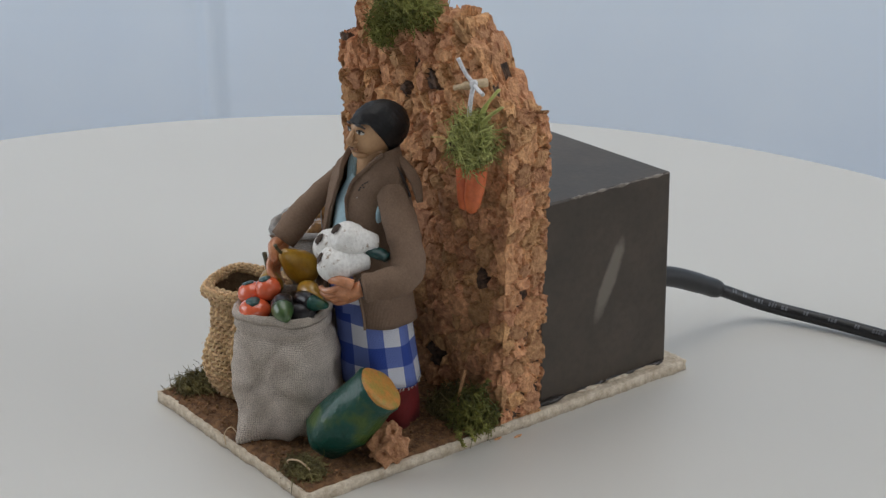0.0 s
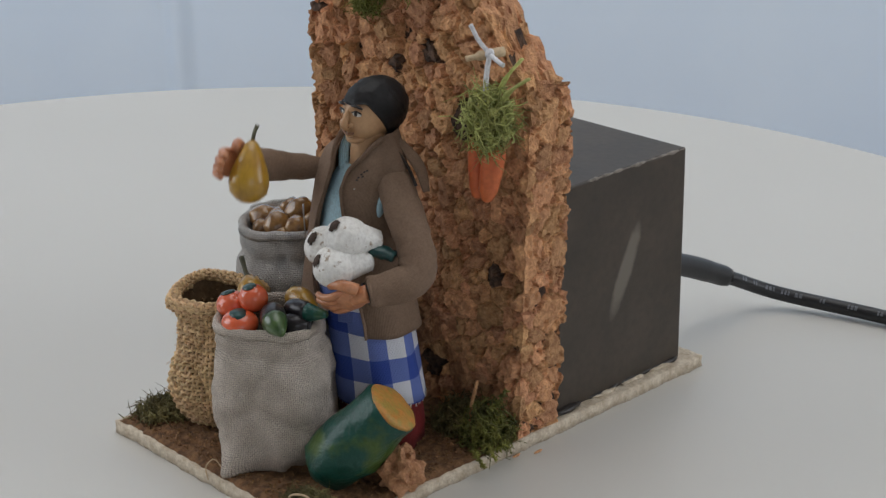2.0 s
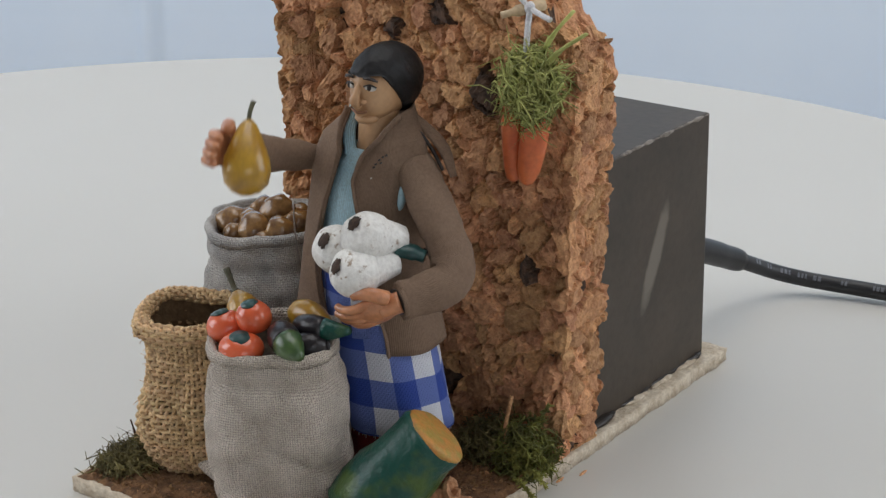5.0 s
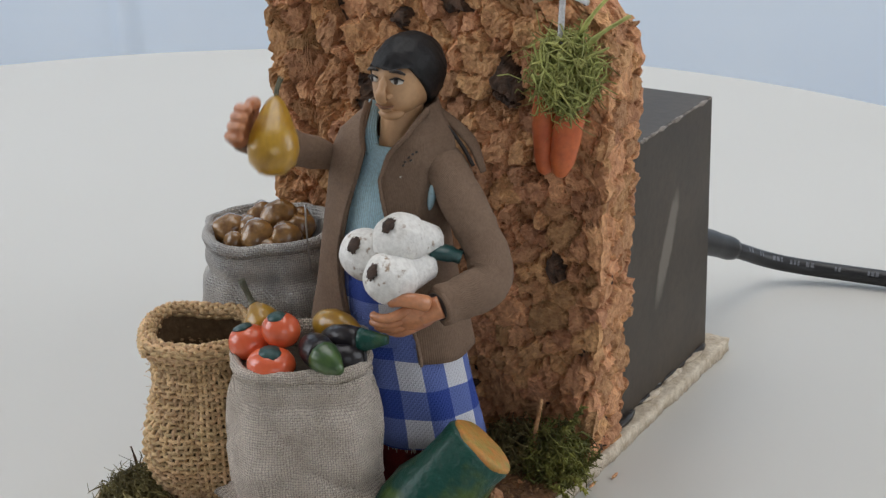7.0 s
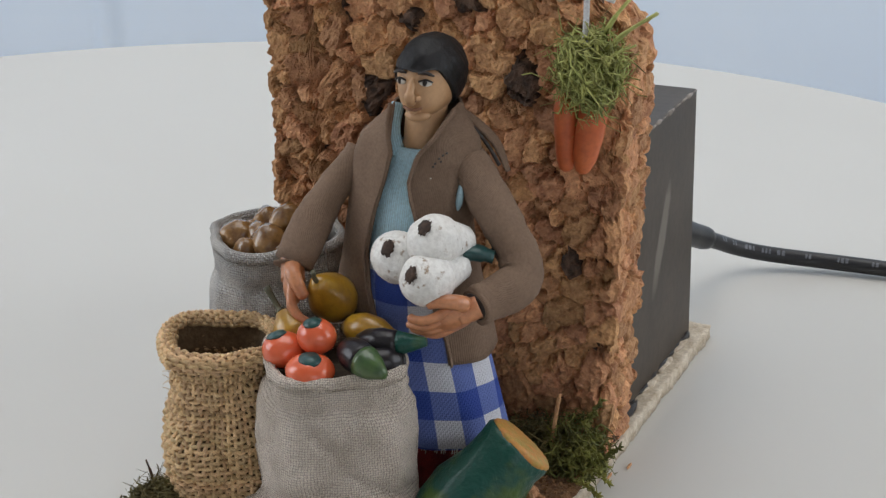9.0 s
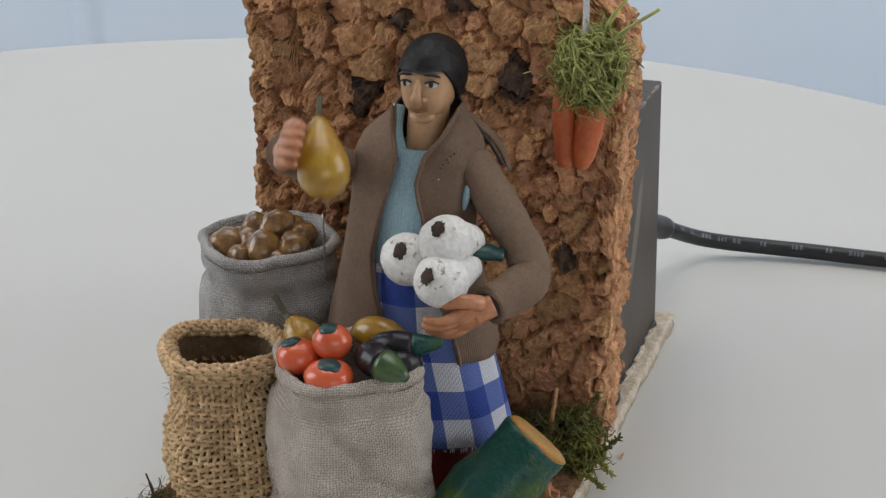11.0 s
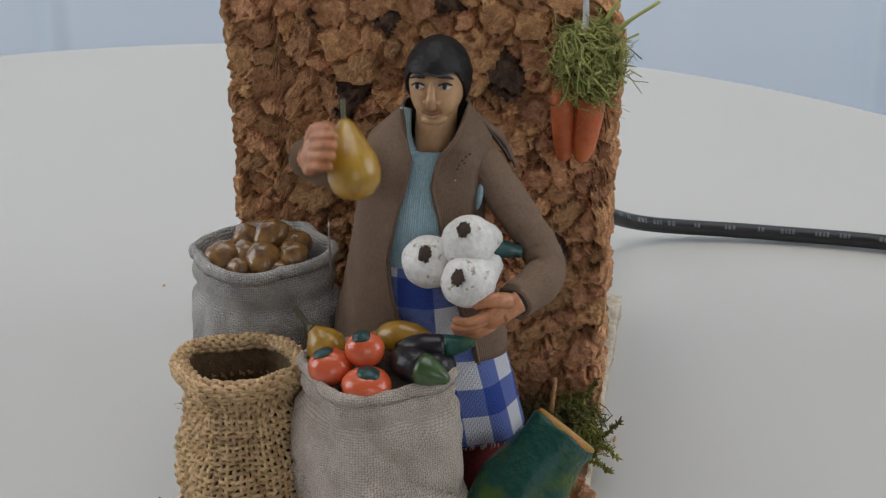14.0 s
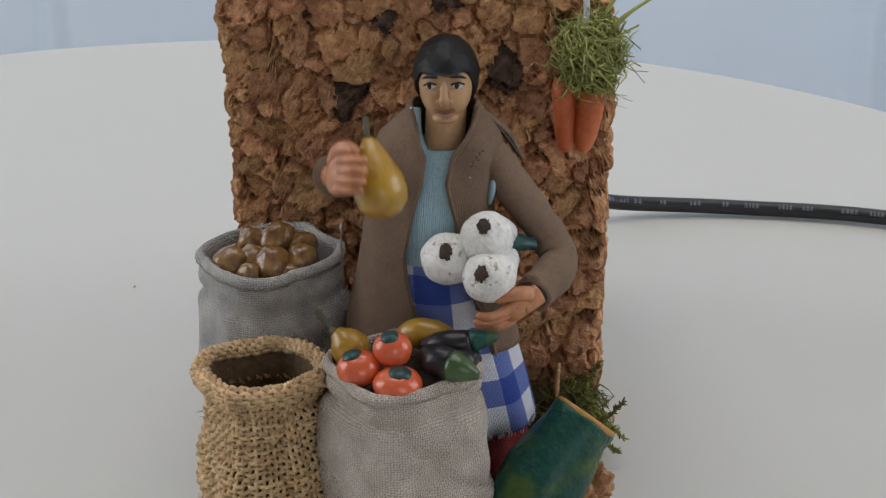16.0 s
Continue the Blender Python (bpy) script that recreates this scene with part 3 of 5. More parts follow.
    me.materials.append(M_CORKS), me.materials.append(M_BARK)
    for pl, k in zip(me.polygons, K2):
        pl.material_index, pl.use_smooth = k, False
    ob = new("small_granules", me)
    ob.parent = root
    tagged(ob, "small crumbly cork granules", kind="stuff")
    # solid core behind the granule faces, and the back
    bm = bmesh.new()
    ring_f, ring_b = [], []
    for x, z in [(-0.0485, 0.0035), (0.0445, 0.0035), (0.0465, 0.06), (0.0470, 0.106), (0.0390, 0.120), (0.0330, 0.134), (0.02, 0.140), (-0.01, 0.147), (-0.035, 0.142), (-0.044, 0.131), (-0.0485, 0.12)]:
        ring_f.append(bm.verts.new((x, 0.0035, z)))
        ring_b.append(bm.verts.new((x, 0.0195 if z < 0.11 else 0.014, z)))
    bm.faces.new(ring_f), bm.faces.new(ring_b[::-1])
    for a in range(len(ring_f)):
        b = (a + 1) % len(ring_f)
        bm.faces.new((ring_f[a], ring_f[b], ring_b[b], ring_b[a]))
    part("core", bm, M_BARK, root, smooth=False)


def moss(name, at, spread, count, mat, label, length=(0.002, 0.0048), width=0.00038, up=0.5, seed=1, category="moss", parent=None, ground=True):
    """A tuft of many thin curling shoots."""
    rnd = random.Random(seed)
    bm = bmesh.new()
    for _ in range(count):
        d = Vector((rnd.gauss(0, 1), rnd.gauss(0, 1), rnd.gauss(0, 1))).normalized() * rnd.random() ** 0.45
        p = Vector(at) + Vector([c * s for c, s in zip(d, spread)])
        if ground and p.z < 0.005:
            p.z = 0.005
        way = (d + Vector((rnd.gauss(0, 0.5), rnd.gauss(0, 0.5), rnd.gauss(up, 0.5)))).normalized()
        ln, w = rnd.uniform(*length), width * rnd.uniform(0.6, 1.3)
        a, b = basis(way)
        bend = (a * rnd.uniform(-1, 1) + b * rnd.uniform(-1, 1)) * ln * 1.1
        twist = rnd.uniform(0, 6.28)
        prev = None
        for s in range(5):
            t = s / 4
            c = p + way * ln * t * (1 - 0.35 * t) + bend * t * t + (a * math.sin(t * 5 + twist) + b * math.cos(t * 6 + twist)) * ln * 0.32
            ww = w * (1 - 0.7 * t)
            ring = [bm.verts.new(c + (a * math.cos(q) + b * math.sin(q)) * ww) for q in (0, 2.1, 4.2)]
            if prev:
                for j in range(3):
                    bm.faces.new((prev[j], prev[(j + 1) % 3], ring[(j + 1) % 3], ring[j]))
            prev = ring
    if parent:
        return tagged(part(name, bm, mat, parent), label)
    return thing(name, at, label, category, "moss on the display", bm=bm, mats=mat)


# ---- figurine ----
def gown(bm, rows, mat, uvs=True, gap=None, n=48, thick=0.0007, fold=0.0, seed=0.0):
    """A garment of stacked ovals (z, cx, cy, rx, ry); gap(z) gives an opening (x0, x1) at the front."""
    layer = bm.loops.layers.uv.get("cloth") or bm.loops.layers.uv.new("cloth")
    grids = []
    for inner in (0, 1):
        grid = []
        for z, cx, cy, rx, ry in rows:
            rx, ry = rx - inner * thick, ry - inner * thick
            a0, a1 = -0.5 * math.pi, 1.5 * math.pi
            if gap:
                x0, x1 = gap(z)
                a1 = 2 * math.pi - math.acos(max(-1, min(1, (x0 - cx) / rx)))
                a0 = -math.acos(max(-1, min(1, (x1 - cx) / rx)))
            line = []
            for j in range(n + 1):
                a = a0 + (a1 - a0) * j / n
                k = 1 + fold * math.sin(a * 7 + seed + z * 60) + 0.5 * fold * noise.noise((math.cos(a) * 2, math.sin(a) * 2, z * 90 + seed))
                line.append((bm.verts.new((cx + rx * k * math.cos(a), cy + ry * k * math.sin(a), z)), a * 0.017))
            grid.append(line)
        grids.append(grid)
    for inner, grid in enumerate(grids):
        for i in range(len(grid) - 1):
            for j in range(n):
                quad = (grid[i][j], grid[i][j + 1], grid[i + 1][j + 1], grid[i + 1][j])
                f = bm.faces.new([q[0] for q in quad])
                f.material_index = mat
                for loop, q in zip(f.loops, quad):
                    loop[layer].uv = (q[1], q[0].co.z)
    for i in (0, len(rows) - 1):
        for j in range(n):
            bm.faces.new((grids[0][i][j][0], grids[0][i][j + 1][0], grids[1][i][j + 1][0], grids[1][i][j][0])).material_index = mat
    if gap:
        for j in (0, n):
            for i in range(len(rows) - 1):
                bm.faces.new((grids[0][i][j][0], grids[0][i + 1][j][0], grids[1][i + 1][j][0], grids[1][i][j][0])).material_index = mat


def hand(bm, wrist, way, palm, mat, size=1.0, thumb=1, curl=1.0):
    """A small moulded hand: palm, four curled fingers and a thumb. palm: the side that the fingers curl to."""
    w, c = Vector(way).normalized(), Vector(palm).normalized()
    c = (c - w * c.dot(w)).normalized()
    s = w.cross(c).normalized() * thumb
    o = Vector(wrist)
    m = Matrix((s, w, c)).transposed().to_4x4()
    blob(bm, Matrix.Translation(o + w * 0.0026 * size) @ m, (0.0040 * size, 0.0050 * size, 0.0022 * size), mat, 0.05, 3)
    tube(bm, curve([o - w * 0.003 * size, o - w * 0.001 * size, o + w * 0.002 * size], 4), 0.0026 * size, 12, mat)
    for i in range(4):
        k = o - s * (i - 1.5) * 0.0019 * size + w * 0.0055 * size
        ln = (0.0068, 0.0078, 0.0074, 0.0058)[i] * size
        line = curve([k - w * 0.003 * size, k + w * ln * 0.30 - c * 0.0004 * size, k + w * ln * 0.72 + c * 0.0010 * size * curl, k + w * ln * 0.95 + c * 0.0034 * size * curl], 5)
        tube(bm, line, [(0.00125 - 0.00035 * j / (len(line) - 1)) * size for j in range(len(line) - 1)] + [0.0004 * size], 10, mat)
    k = o + s * 0.0024 * size - w * 0.0005 * size
    line = curve([k, k + s * 0.0026 * size + w * 0.0022 * size, k + s * 0.0030 * size + w * 0.0052 * size + c * 0.0012 * size, k + s * 0.0022 * size + w * 0.0076 * size + c * 0.0024 * size], 5)
    tube(bm, line, [(0.0019 - 0.0007 * j / (len(line) - 1)) * size for j in range(len(line) - 1)] + [0.0005 * size], 10, mat)


SHOULDER = (-0.020, -0.034, 0.0900)
ARM_YAW = 0.2693


def figurine():
    at = (0.010, -0.028, 0.0045)
    bm = bmesh.new()
    bm.loops.layers.uv.new("cloth")
    # materials: jacket, shirt, check, red, skin, hair, palm, eye, line, lips
    legs = [(0.0046, 0.0125, -0.029, 0.0146, 0.0122), (0.012, 0.0128, -0.029, 0.0148, 0.0122), (0.020, 0.0125, -0.029, 0.0142, 0.0118), (0.030, 0.012, -0.029, 0.012, 0.011)]
    gown(bm, legs, 3, fold=0.05, seed=2)
    skirt = [(0.0218, 0.0130, -0.0300, 0.0166, 0.0140), (0.026, 0.0124, -0.0300, 0.0163, 0.0136), (0.036, 0.0108, -0.0300, 0.0157, 0.0131), (0.046, 0.0085, -0.0295, 0.0155, 0.0128), (0.056, 0.007, -0.029, 0.0145, 0.0125), (0.064, 0.006, -0.0285, 0.0125, 0.0112)]
    gown(bm, skirt, 2, fold=0.03, seed=5)
    # frayed hem threads
    rnd = random.Random(12)
    for _ in range(110):
        a = rnd.uniform(0, 6.28)
        p = Vector((0.0130 + 0.0165 * math.cos(a), -0.0300 + 0.0139 * math.sin(a), 0.0222))
        tube(bm, [p, p + Vector((rnd.gauss(0, 0.0002), rnd.gauss(0, 0.0002), -rnd.uniform(0.0008, 0.0019)))], 0.00012, 4, 7)
    shirt = [(0.0615, 0.0045, -0.029, 0.0140, 0.0122), (0.066, 0.0045, -0.029, 0.0140, 0.0122), (0.076, 0.0050, -0.0285, 0.0135, 0.0116), (0.086, 0.0058, -0.0280, 0.0130, 0.0106), (0.093, 0.0070, -0.0272, 0.0100, 0.0090), (0.0965, 0.0078, -0.0268, 0.0066, 0.0075)]
    gown(bm, shirt, 1, fold=0.025, seed=3)
    # shirt collar standing beside the neck
    tube(bm, curve([(0.0040, -0.0335, 0.0945), (0.0016, -0.0310, 0.1000), (0.0012, -0.0275, 0.1055)], 5), 0.0017, 8, 1, flat=0.35, uv=True)
    # checked apron bib tied over the shirt
    apron = [(0.048, 0.0060, -0.029, 0.0152, 0.0144), (0.055, 0.0058, -0.029, 0.0150, 0.0142), (0.062, 0.0054, -0.029, 0.0147, 0.0137), (0.0672, 0.0052, -0.029, 0.0143, 0.0129), (0.0688, 0.0052, -0.029, 0.0141, 0.0124)]
    gown(bm, apron, 2, fold=0.02, seed=8)
    jacket = [(0.0440, 0.0035, -0.0290, 0.0226, 0.0164), (0.052, 0.0035, -0.0290, 0.0212, 0.0156), (0.060, 0.0034, -0.0290, 0.0190, 0.0147), (0.068, 0.0034, -0.0288, 0.0174, 0.0140), (0.076, 0.0036, -0.0286, 0.0162, 0.0134), (0.084, 0.0044, -0.0282, 0.0157, 0.0128), (0.090, 0.0052, -0.0278, 0.0160, 0.0121), (0.0945, 0.0060, -0.0273, 0.0162, 0.0112), (0.0985, 0.0066, -0.0268, 0.0150, 0.0101), (0.1020, 0.0074, -0.0260, 0.0118, 0.0089), (0.1045, 0.0079, -0.0252, 0.0094, 0.0079), (0.1062, 0.0080, -0.0246, 0.0084, 0.0072)]

    def opening(z):
        zs = (0.0440, 0.050, 0.055, 0.062, 0.071, 0.0818, 0.085, 0.090, 0.096, 0.1005, 0.1062)
        left = (0.0042, 0.0032, 0.0016, -0.0006, -0.0016, 0.0008, 0.0018, 0.0034, 0.0044, 0.0026, 0.0008)
        right = (0.0195, 0.0185, 0.0168, 0.0140, 0.0118, 0.0106, 0.0096, 0.0088, 0.0102, 0.0138, 0.0162)
        return float(np.interp(z, zs, left)), float(np.interp(z, zs, right))

    fine = []
    for a, b in zip(jacket, jacket[1:]):
        fine += [tuple(p + (q - p) * s / 4 for p, q in zip(a, b)) for s in range(4)]
    gown(bm, fine + [jacket[-1]], 0, gap=opening, n=84, fold=0.024, seed=1.3, thick=0.0008)
    # turned edges down both sides of the opening, and the hem
    for side in (0, 1):
        pts = []
        for z, cx, cy, rx, ry in fine[::2]:
            x = opening(z)[side]
            y = cy - ry * math.sqrt(max(0.02, 1 - ((x - cx) / rx) ** 2)) - 0.0001
            pts.append((x + (0.0007 if side else -0.0007), y, z))
        line = curve(pts, 3)
        tube(bm, line, [0.0006 + 0.0007 * max(0, (p.z - 0.088) / 0.018) for p in line], 8, 0, flat=0.5, uv=True)
    # loose yoke of the jacket standing off behind the shoulder, with a dark raw edge
    back = curve([(0.0150, -0.0215, 0.1040), (0.0195, -0.0205, 0.1000), (0.0238, -0.0200, 0.0955), (0.0270, -0.0205, 0.0890)], 6)
    tube(bm, back, [0.0012 + 0.0016 * math.sin(3.1 * i / len(back)) for i in range(len(back))], 12, 0, flat=0.3, uv=True)
    edge = curve([(0.0150, -0.0262, 0.1048), (0.0198, -0.0248, 0.1006), (0.0232, -0.0240, 0.0962), (0.0262, -0.0240, 0.0915)], 6)
    tube(bm, edge, 0.0005, 6, 8)
    # stains on the lapel
    for dx, dz in ((0, 0), (0.0008, 0.0011), (0.0016, 0.0019), (-0.0004, -0.0008), (0.0024, 0.0024), (0.0012, 0.0004)):
        blob(bm, pose(0.0156 + dx, -0.0372 + 0.5 * dx - 0.0005 + 0.10 * dz, 0.0985 + dz - 0.0035), (0.0003, 0.0005, 0.0003), 8, 0.3, 1, dx)
    blob(bm, pose(0.0148, -0.0387, 0.0915), (0.00022, 0.0004, 0.00022), 7, 0, 1)
    # neck, head, face
    bm.verts.index_update()
    before = len(bm.verts)
    tube(bm, curve([(0.0080, -0.0275, 0.0925), (0.0083, -0.0280, 0.0990), (0.0088, -0.0270, 0.1065)], 5), [0.0054] * 4 + [0.0050] * 7, 18, 4)
    f = Vector((0.0088, -0.0262, 0.1128))
    for v in blob(bm, Matrix.Translation(f), (0.0066, 0.0092, 0.0094), 4, 0.0, 4):
        d = v.co - f
        # lower skull under the hair
        if d.z > 0.0030:
            v.co.z = f.z + 0.0030 + (d.z - 0.0030) * 0.62
            v.co.y = f.y + d.y * (1 - 14 * (d.z - 0.0030)) if d.y < 0 else v.co.y
            continue
        # flatter cheeks and a fuller jaw
        if d.y < 0:
            v.co.y = f.y - 0.0094 * (abs(d.y) / 0.0094) ** 0.80
            v.co.y -= 0.22 * max(0.0, min(0.006, -0.002 - d.z))
        if d.z < -0.002:
            v.co.x = f.x + d.x * (1 + 18 * min(0.006, -0.002 - d.z))
        # eye hollows
        for sx in (-0.0031, 0.0031):
            g = math.exp(-((d.x - sx) / 0.0016) ** 2 - ((d.z - 0.0004) / 0.0010) ** 2)
            if d.y < 0:
                v.co.y += 0.0006 * g
    tube(bm, curve([f + Vector((0, -0.0082, 0.0020)), f + Vector((0, -0.0097, -0.0003)), f + Vector((0, -0.0108, -0.0023)), f + Vector((0, -0.0104, -0.0034)), f + Vector((0, -0.0086, -0.0040))], 4), [0.0007] * 3 + [0.0010] * 4 + [0.0013] * 4 + [0.0012] * 4 + [0.0008] * 2, 10, 4)
    for sx in (-1, 1):
        blob(bm, Matrix.Translation(f + Vector((sx * 0.0013, -0.0092, -0.0030))), (0.0009, 0.0011, 0.0007), 4, 0, 2)
        blob(bm, Matrix.Translation(f + Vector((sx * 0.0012, -0.0100, -0.0036))), (0.00022, 0.0003, 0.0002), 9, 0, 1)
        e = f + Vector((sx * 0.0031, -0.0082, 0.0006))
        tilt = pose(e.x, e.y, e.z, 0, 5 * sx, 20 * sx)
        blob(bm, tilt, (0.0016, 0.0007, 0.00085), 7, 0, 2)
        blob(bm, tilt @ Matrix.Translation((-0.0002, -0.0005, 0.0001)), (0.0006, 0.0004, 0.0008), 8, 0, 2)
        tube(bm, curve([tilt @ Vector((-0.0017, -0.0004, 0.0003)), tilt @ Vector((0, -0.0007, 0.0010)), tilt @ Vector((0.0017, -0.0004, 0.0004))], 4), 0.00022, 6, 8)
        tube(bm, curve([tilt @ Vector((-0.0019, -0.0003, 0.0023 - 0.0003 * (sx < 0))), tilt @ Vector((0, -0.0007, 0.0026)), tilt @ Vector((0.0019, -0.0002, 0.0022 - 0.0003 * (sx > 0)))], 4), [0.00028] * 2 + [0.00045] * 5 + [0.00028] * 2, 6, 8)
    tube(bm, curve([f + Vector((-0.0024, -0.0091, -0.0054)), f + Vector((0, -0.0100, -0.0057)), f + Vector((0.0024, -0.0091, -0.0054))], 4), 0.00035, 6, 9)
    tube(bm, curve([f + Vector((-0.0018, -0.0088, -0.0062)), f + Vector((0, -0.0095, -0.0065)), f + Vector((0.0018, -0.0088, -0.0062))], 4), [0.0003] * 3 + [0.0005] * 3 + [0.0003] * 3, 8, 4)
    blob(bm, Matrix.Translation(f + Vector((0, -0.0062, -0.0080))), (0.0034, 0.0030, 0.0016), 4, 0, 2)
    # hair: a painted cap with a straight fringe, down over the ears to the nape
    for v in blob(bm, pose(0.0088, -0.0240, 0.1130), (0.0081, 0.0116, 0.0095), 5, 0.025, 5, 2.0, 4):
        fringe = 0.1163 + 0.0002 * math.sin(v.co.x * 1100)
        low = float(np.interp(v.co.y, (-0.0365, -0.0322, -0.0298, -0.0245, -0.0195), (fringe, fringe, 0.1130, 0.1065, 0.1032)))
        v.co.z = max(v.co.z, low)
        v.co += Vector((0.00012, 0, 0)) * math.sin(v.co.y * 2600 + v.co.z * 1500)
    bm.verts.ensure_lookup_table()
    spin = Matrix.Translation((0.0088, -0.0262, 0)) @ Matrix.Rotation(radians(1), 4, "Z") @ Matrix.Translation((-0.0088, 0.0262, 0))
    for v in bm.verts[before:]:
        v.co = spin @ v.co
    # resting arm: flattened sleeve with a sharp elbow fold, cuff and hand under the white bulbs
    line = curve([(0.0160, -0.0270, 0.0965), (0.0204, -0.0274, 0.0915), (0.0246, -0.0282, 0.0852), (0.0296, -0.0294, 0.0782), (0.0342, -0.0312, 0.0714), (0.0362, -0.0355, 0.0672), (0.0334, -0.0415, 0.0655), (0.0300, -0.0475, 0.0646)], 6)
    count = len(line)
    tube(bm, line, [float(np.interp(i / count, (0, 0.1, 0.3, 0.6, 0.78, 1), (0.0036, 0.0060, 0.0064, 0.0061, 0.0056, 0.0049))) + 0.0006 * noise.noise((i * 0.55, 3.3, 0)) for i in range(count)], 24, 0, flat=0.72, uv=True)
    tube(bm, [(0.0303, -0.0469, 0.0647), (0.0298, -0.0478, 0.0646)], [0.0051, 0.0048], 24, 0, flat=0.8, uv=True)
    tube(bm, [(0.0299, -0.0475, 0.0646), (0.0296, -0.0482, 0.0645)], [0.0041, 0.0041], 18, 8, flat=0.8)
    tube(bm, curve([(0.0290, -0.0358, 0.0748), (0.0325, -0.0362, 0.0722), (0.0362, -0.0372, 0.0705)], 4), 0.0005, 6, 8, flat=0.5)
    blob(bm, pose(0.0194, -0.0322, 0.0858, 0, 10, 20), (0.0010, 0.0024, 0.0042), 1, 0, 2)
    hand(bm, (0.0286, -0.0500, 0.0640), (-0.80, -0.48, -0.36), (0.05, 0.80, 0.55), 6, 1.08, -1, 0.8)
    root = thing("figurine", at, "small painted figurine in a brown jacket and checked apron", "figurine", bm=bm, mats=[M_JACKET, M_SHIRT, M_CHECK, M_RED, M_SKIN, M_HAIR, M_PALM, M_EYE, M_LINE, M_LIPS])
    # the swinging arm, straight out to the front at rest; its origin is the shoulder
    bm = bmesh.new()
    bm.loops.layers.uv.new("cloth")
    line = curve([(0.0115, 0.0035, 0.0004), (0.0080, -0.0035, 0.0006), (0.0025, -0.0135, 0.0), (-0.0020, -0.0260, 0.0002)], 5)
    tube(bm, line, [0.0028 + 0.0022 * min(1, i / 10) + 0.0006 * noise.noise((i * 0.7, 1.7, 0)) for i in range(len(line))], 20, 0, uv=True)
    tube(bm, [(-0.0020, -0.0262, 0.0002), (-0.0020, -0.0266, 0.0002)], [0.0050, 0.0048], 18, 0, uv=True)
    hand(bm, (-0.0020, -0.0280, 0.0), (0.12, -0.98, 0.0), (0.9, -0.1, -0.2), 1, 1.15)
    arm = new("arm", mesh_of("arm", bm, [M_JACKET, M_PALM, M_LINE], (0, 0, 0)))
    arm.parent = root
    arm.location = Vector(SHOULDER) - Vector(at)
    ORIGIN[arm] = (0, 0, 0)
    tagged(arm, "swinging brown sleeve with a moulded hand")
    bm = bmesh.new()
    lathe(bm, (0.0082, -0.0338, -0.0108), (-0.12, 0.10, 1), [(0, 0.0013), (0.0008, 0.0034), (0.003, 0.0055), (0.006, 0.0061), (0.009, 0.0057), (0.012, 0.0046), (0.015, 0.0034), (0.0175, 0.0022), (0.0188, 0.001)], 20, 0, 0.05, 1.0)
    tube(bm, curve([(0.0061, -0.0320, 0.0076), (0.0060, -0.0316, 0.0100), (0.0062, -0.0308, 0.0124)], 4), [0.0006] * 8 + [0.0008], 8, 1)
    pear = new("pear", mesh_of("pear", bm, [M_OCHRE, M_STEM], (0, 0, 0)))
    pear.parent = arm
    tagged(pear, "glossy ochre-yellow pear held in the hand")
    return root, arm


FIGURE, ARM = figurine()


def swing(t):
    """Elevation of the swinging arm, driven by a small crank."""
    return -0.0153 - 0.9382 * math.cos(2 * math.pi * (t - 2.9226) / 3.027)


def arm_pose(t):
    home = Vector(SHOULDER) - ORIGIN_FIGURE
    return Matrix.Translation(home) @ Matrix.Rotation(ARM_YAW, 4, "Z") @ Matrix.Rotation(-swing(t), 4, "X")


ORIGIN_FIGURE = Vector(ORIGIN[FIGURE])


def white_bulbs():
    root = thing("white_onions", (0.018, -0.048, 0.066), "bunch of three chalky white onions with brown scars", "onions")
    centres = ((0.0188, -0.0460, 0.0788), (0.0094, -0.0464, 0.0734), (0.0196, -0.0515, 0.0713))
    tails = ((0.0232, -0.0368, 0.0765), (0.0140, -0.0385, 0.0735), (0.0238, -0.0410, 0.0715))
    scars = ((-0.05, -0.65, 0.77), (-0.02, -0.75, 0.66), (-0.25, -0.84, 0.49))
    for i, c in enumerate(centres):
        bm = bmesh.new()
        blob(bm, Matrix.Translation(c), (0.0066, 0.0065, 0.0064), 0, 0.09, 4, i * 3.3)
        d = Vector(tails[i]) - Vector(c)
        lathe(bm, c, d, [(0.0, 0.0052), (d.length * 0.3, 0.0054), (d.length * 0.55, 0.0045), (d.length * 0.8, 0.0036), (d.length, 0.0030), (d.length * 1.05, 0.0020)], 20, 0, 0.12, i)
        bulb = part("onion", bm, M_ONION, root)
        bm = bmesh.new()
        out = Vector(scars[i]).normalized()
        a, b = basis(out)
        made = bmesh.ops.create_circle(bm, cap_ends=True, segments=30, radius=1.0)["verts"]
        bmesh.ops.inset_region(bm, faces=bm.faces[:], thickness=0.4)
        bmesh.ops.poke(bm, faces=[f for f in bm.faces if len(f.verts) > 4])
        for v in bm.verts:
            k = 1 + 0.55 * noise.noise(v.co * 3.1 + Vector((i * 5, 0, 0)))
            q = out * 0.0066 + a * v.co.x * 0.0016 * k + b * v.co.y * 0.0020 * k
            v.co = Vector(c) + q.normalized() * 0.0068
        bmesh.ops.solidify(bm, geom=bm.faces[:], thickness=0.0003)
        part("root_scar", bm, M_SCAR, bulb, "dark brown flaking scar")
    bm = bmesh.new()
    tube(bm, curve([(0.0232, -0.0395, 0.0745), (0.0265, -0.0380, 0.0740), (0.0298, -0.0366, 0.0730)], 4), [0.0032] * 6 + [0.0026] * 3, 10, 0, flat=0.6)
    part("green_stalk", bm, M_TEAL, root, "dark green stalk")


white_bulbs()


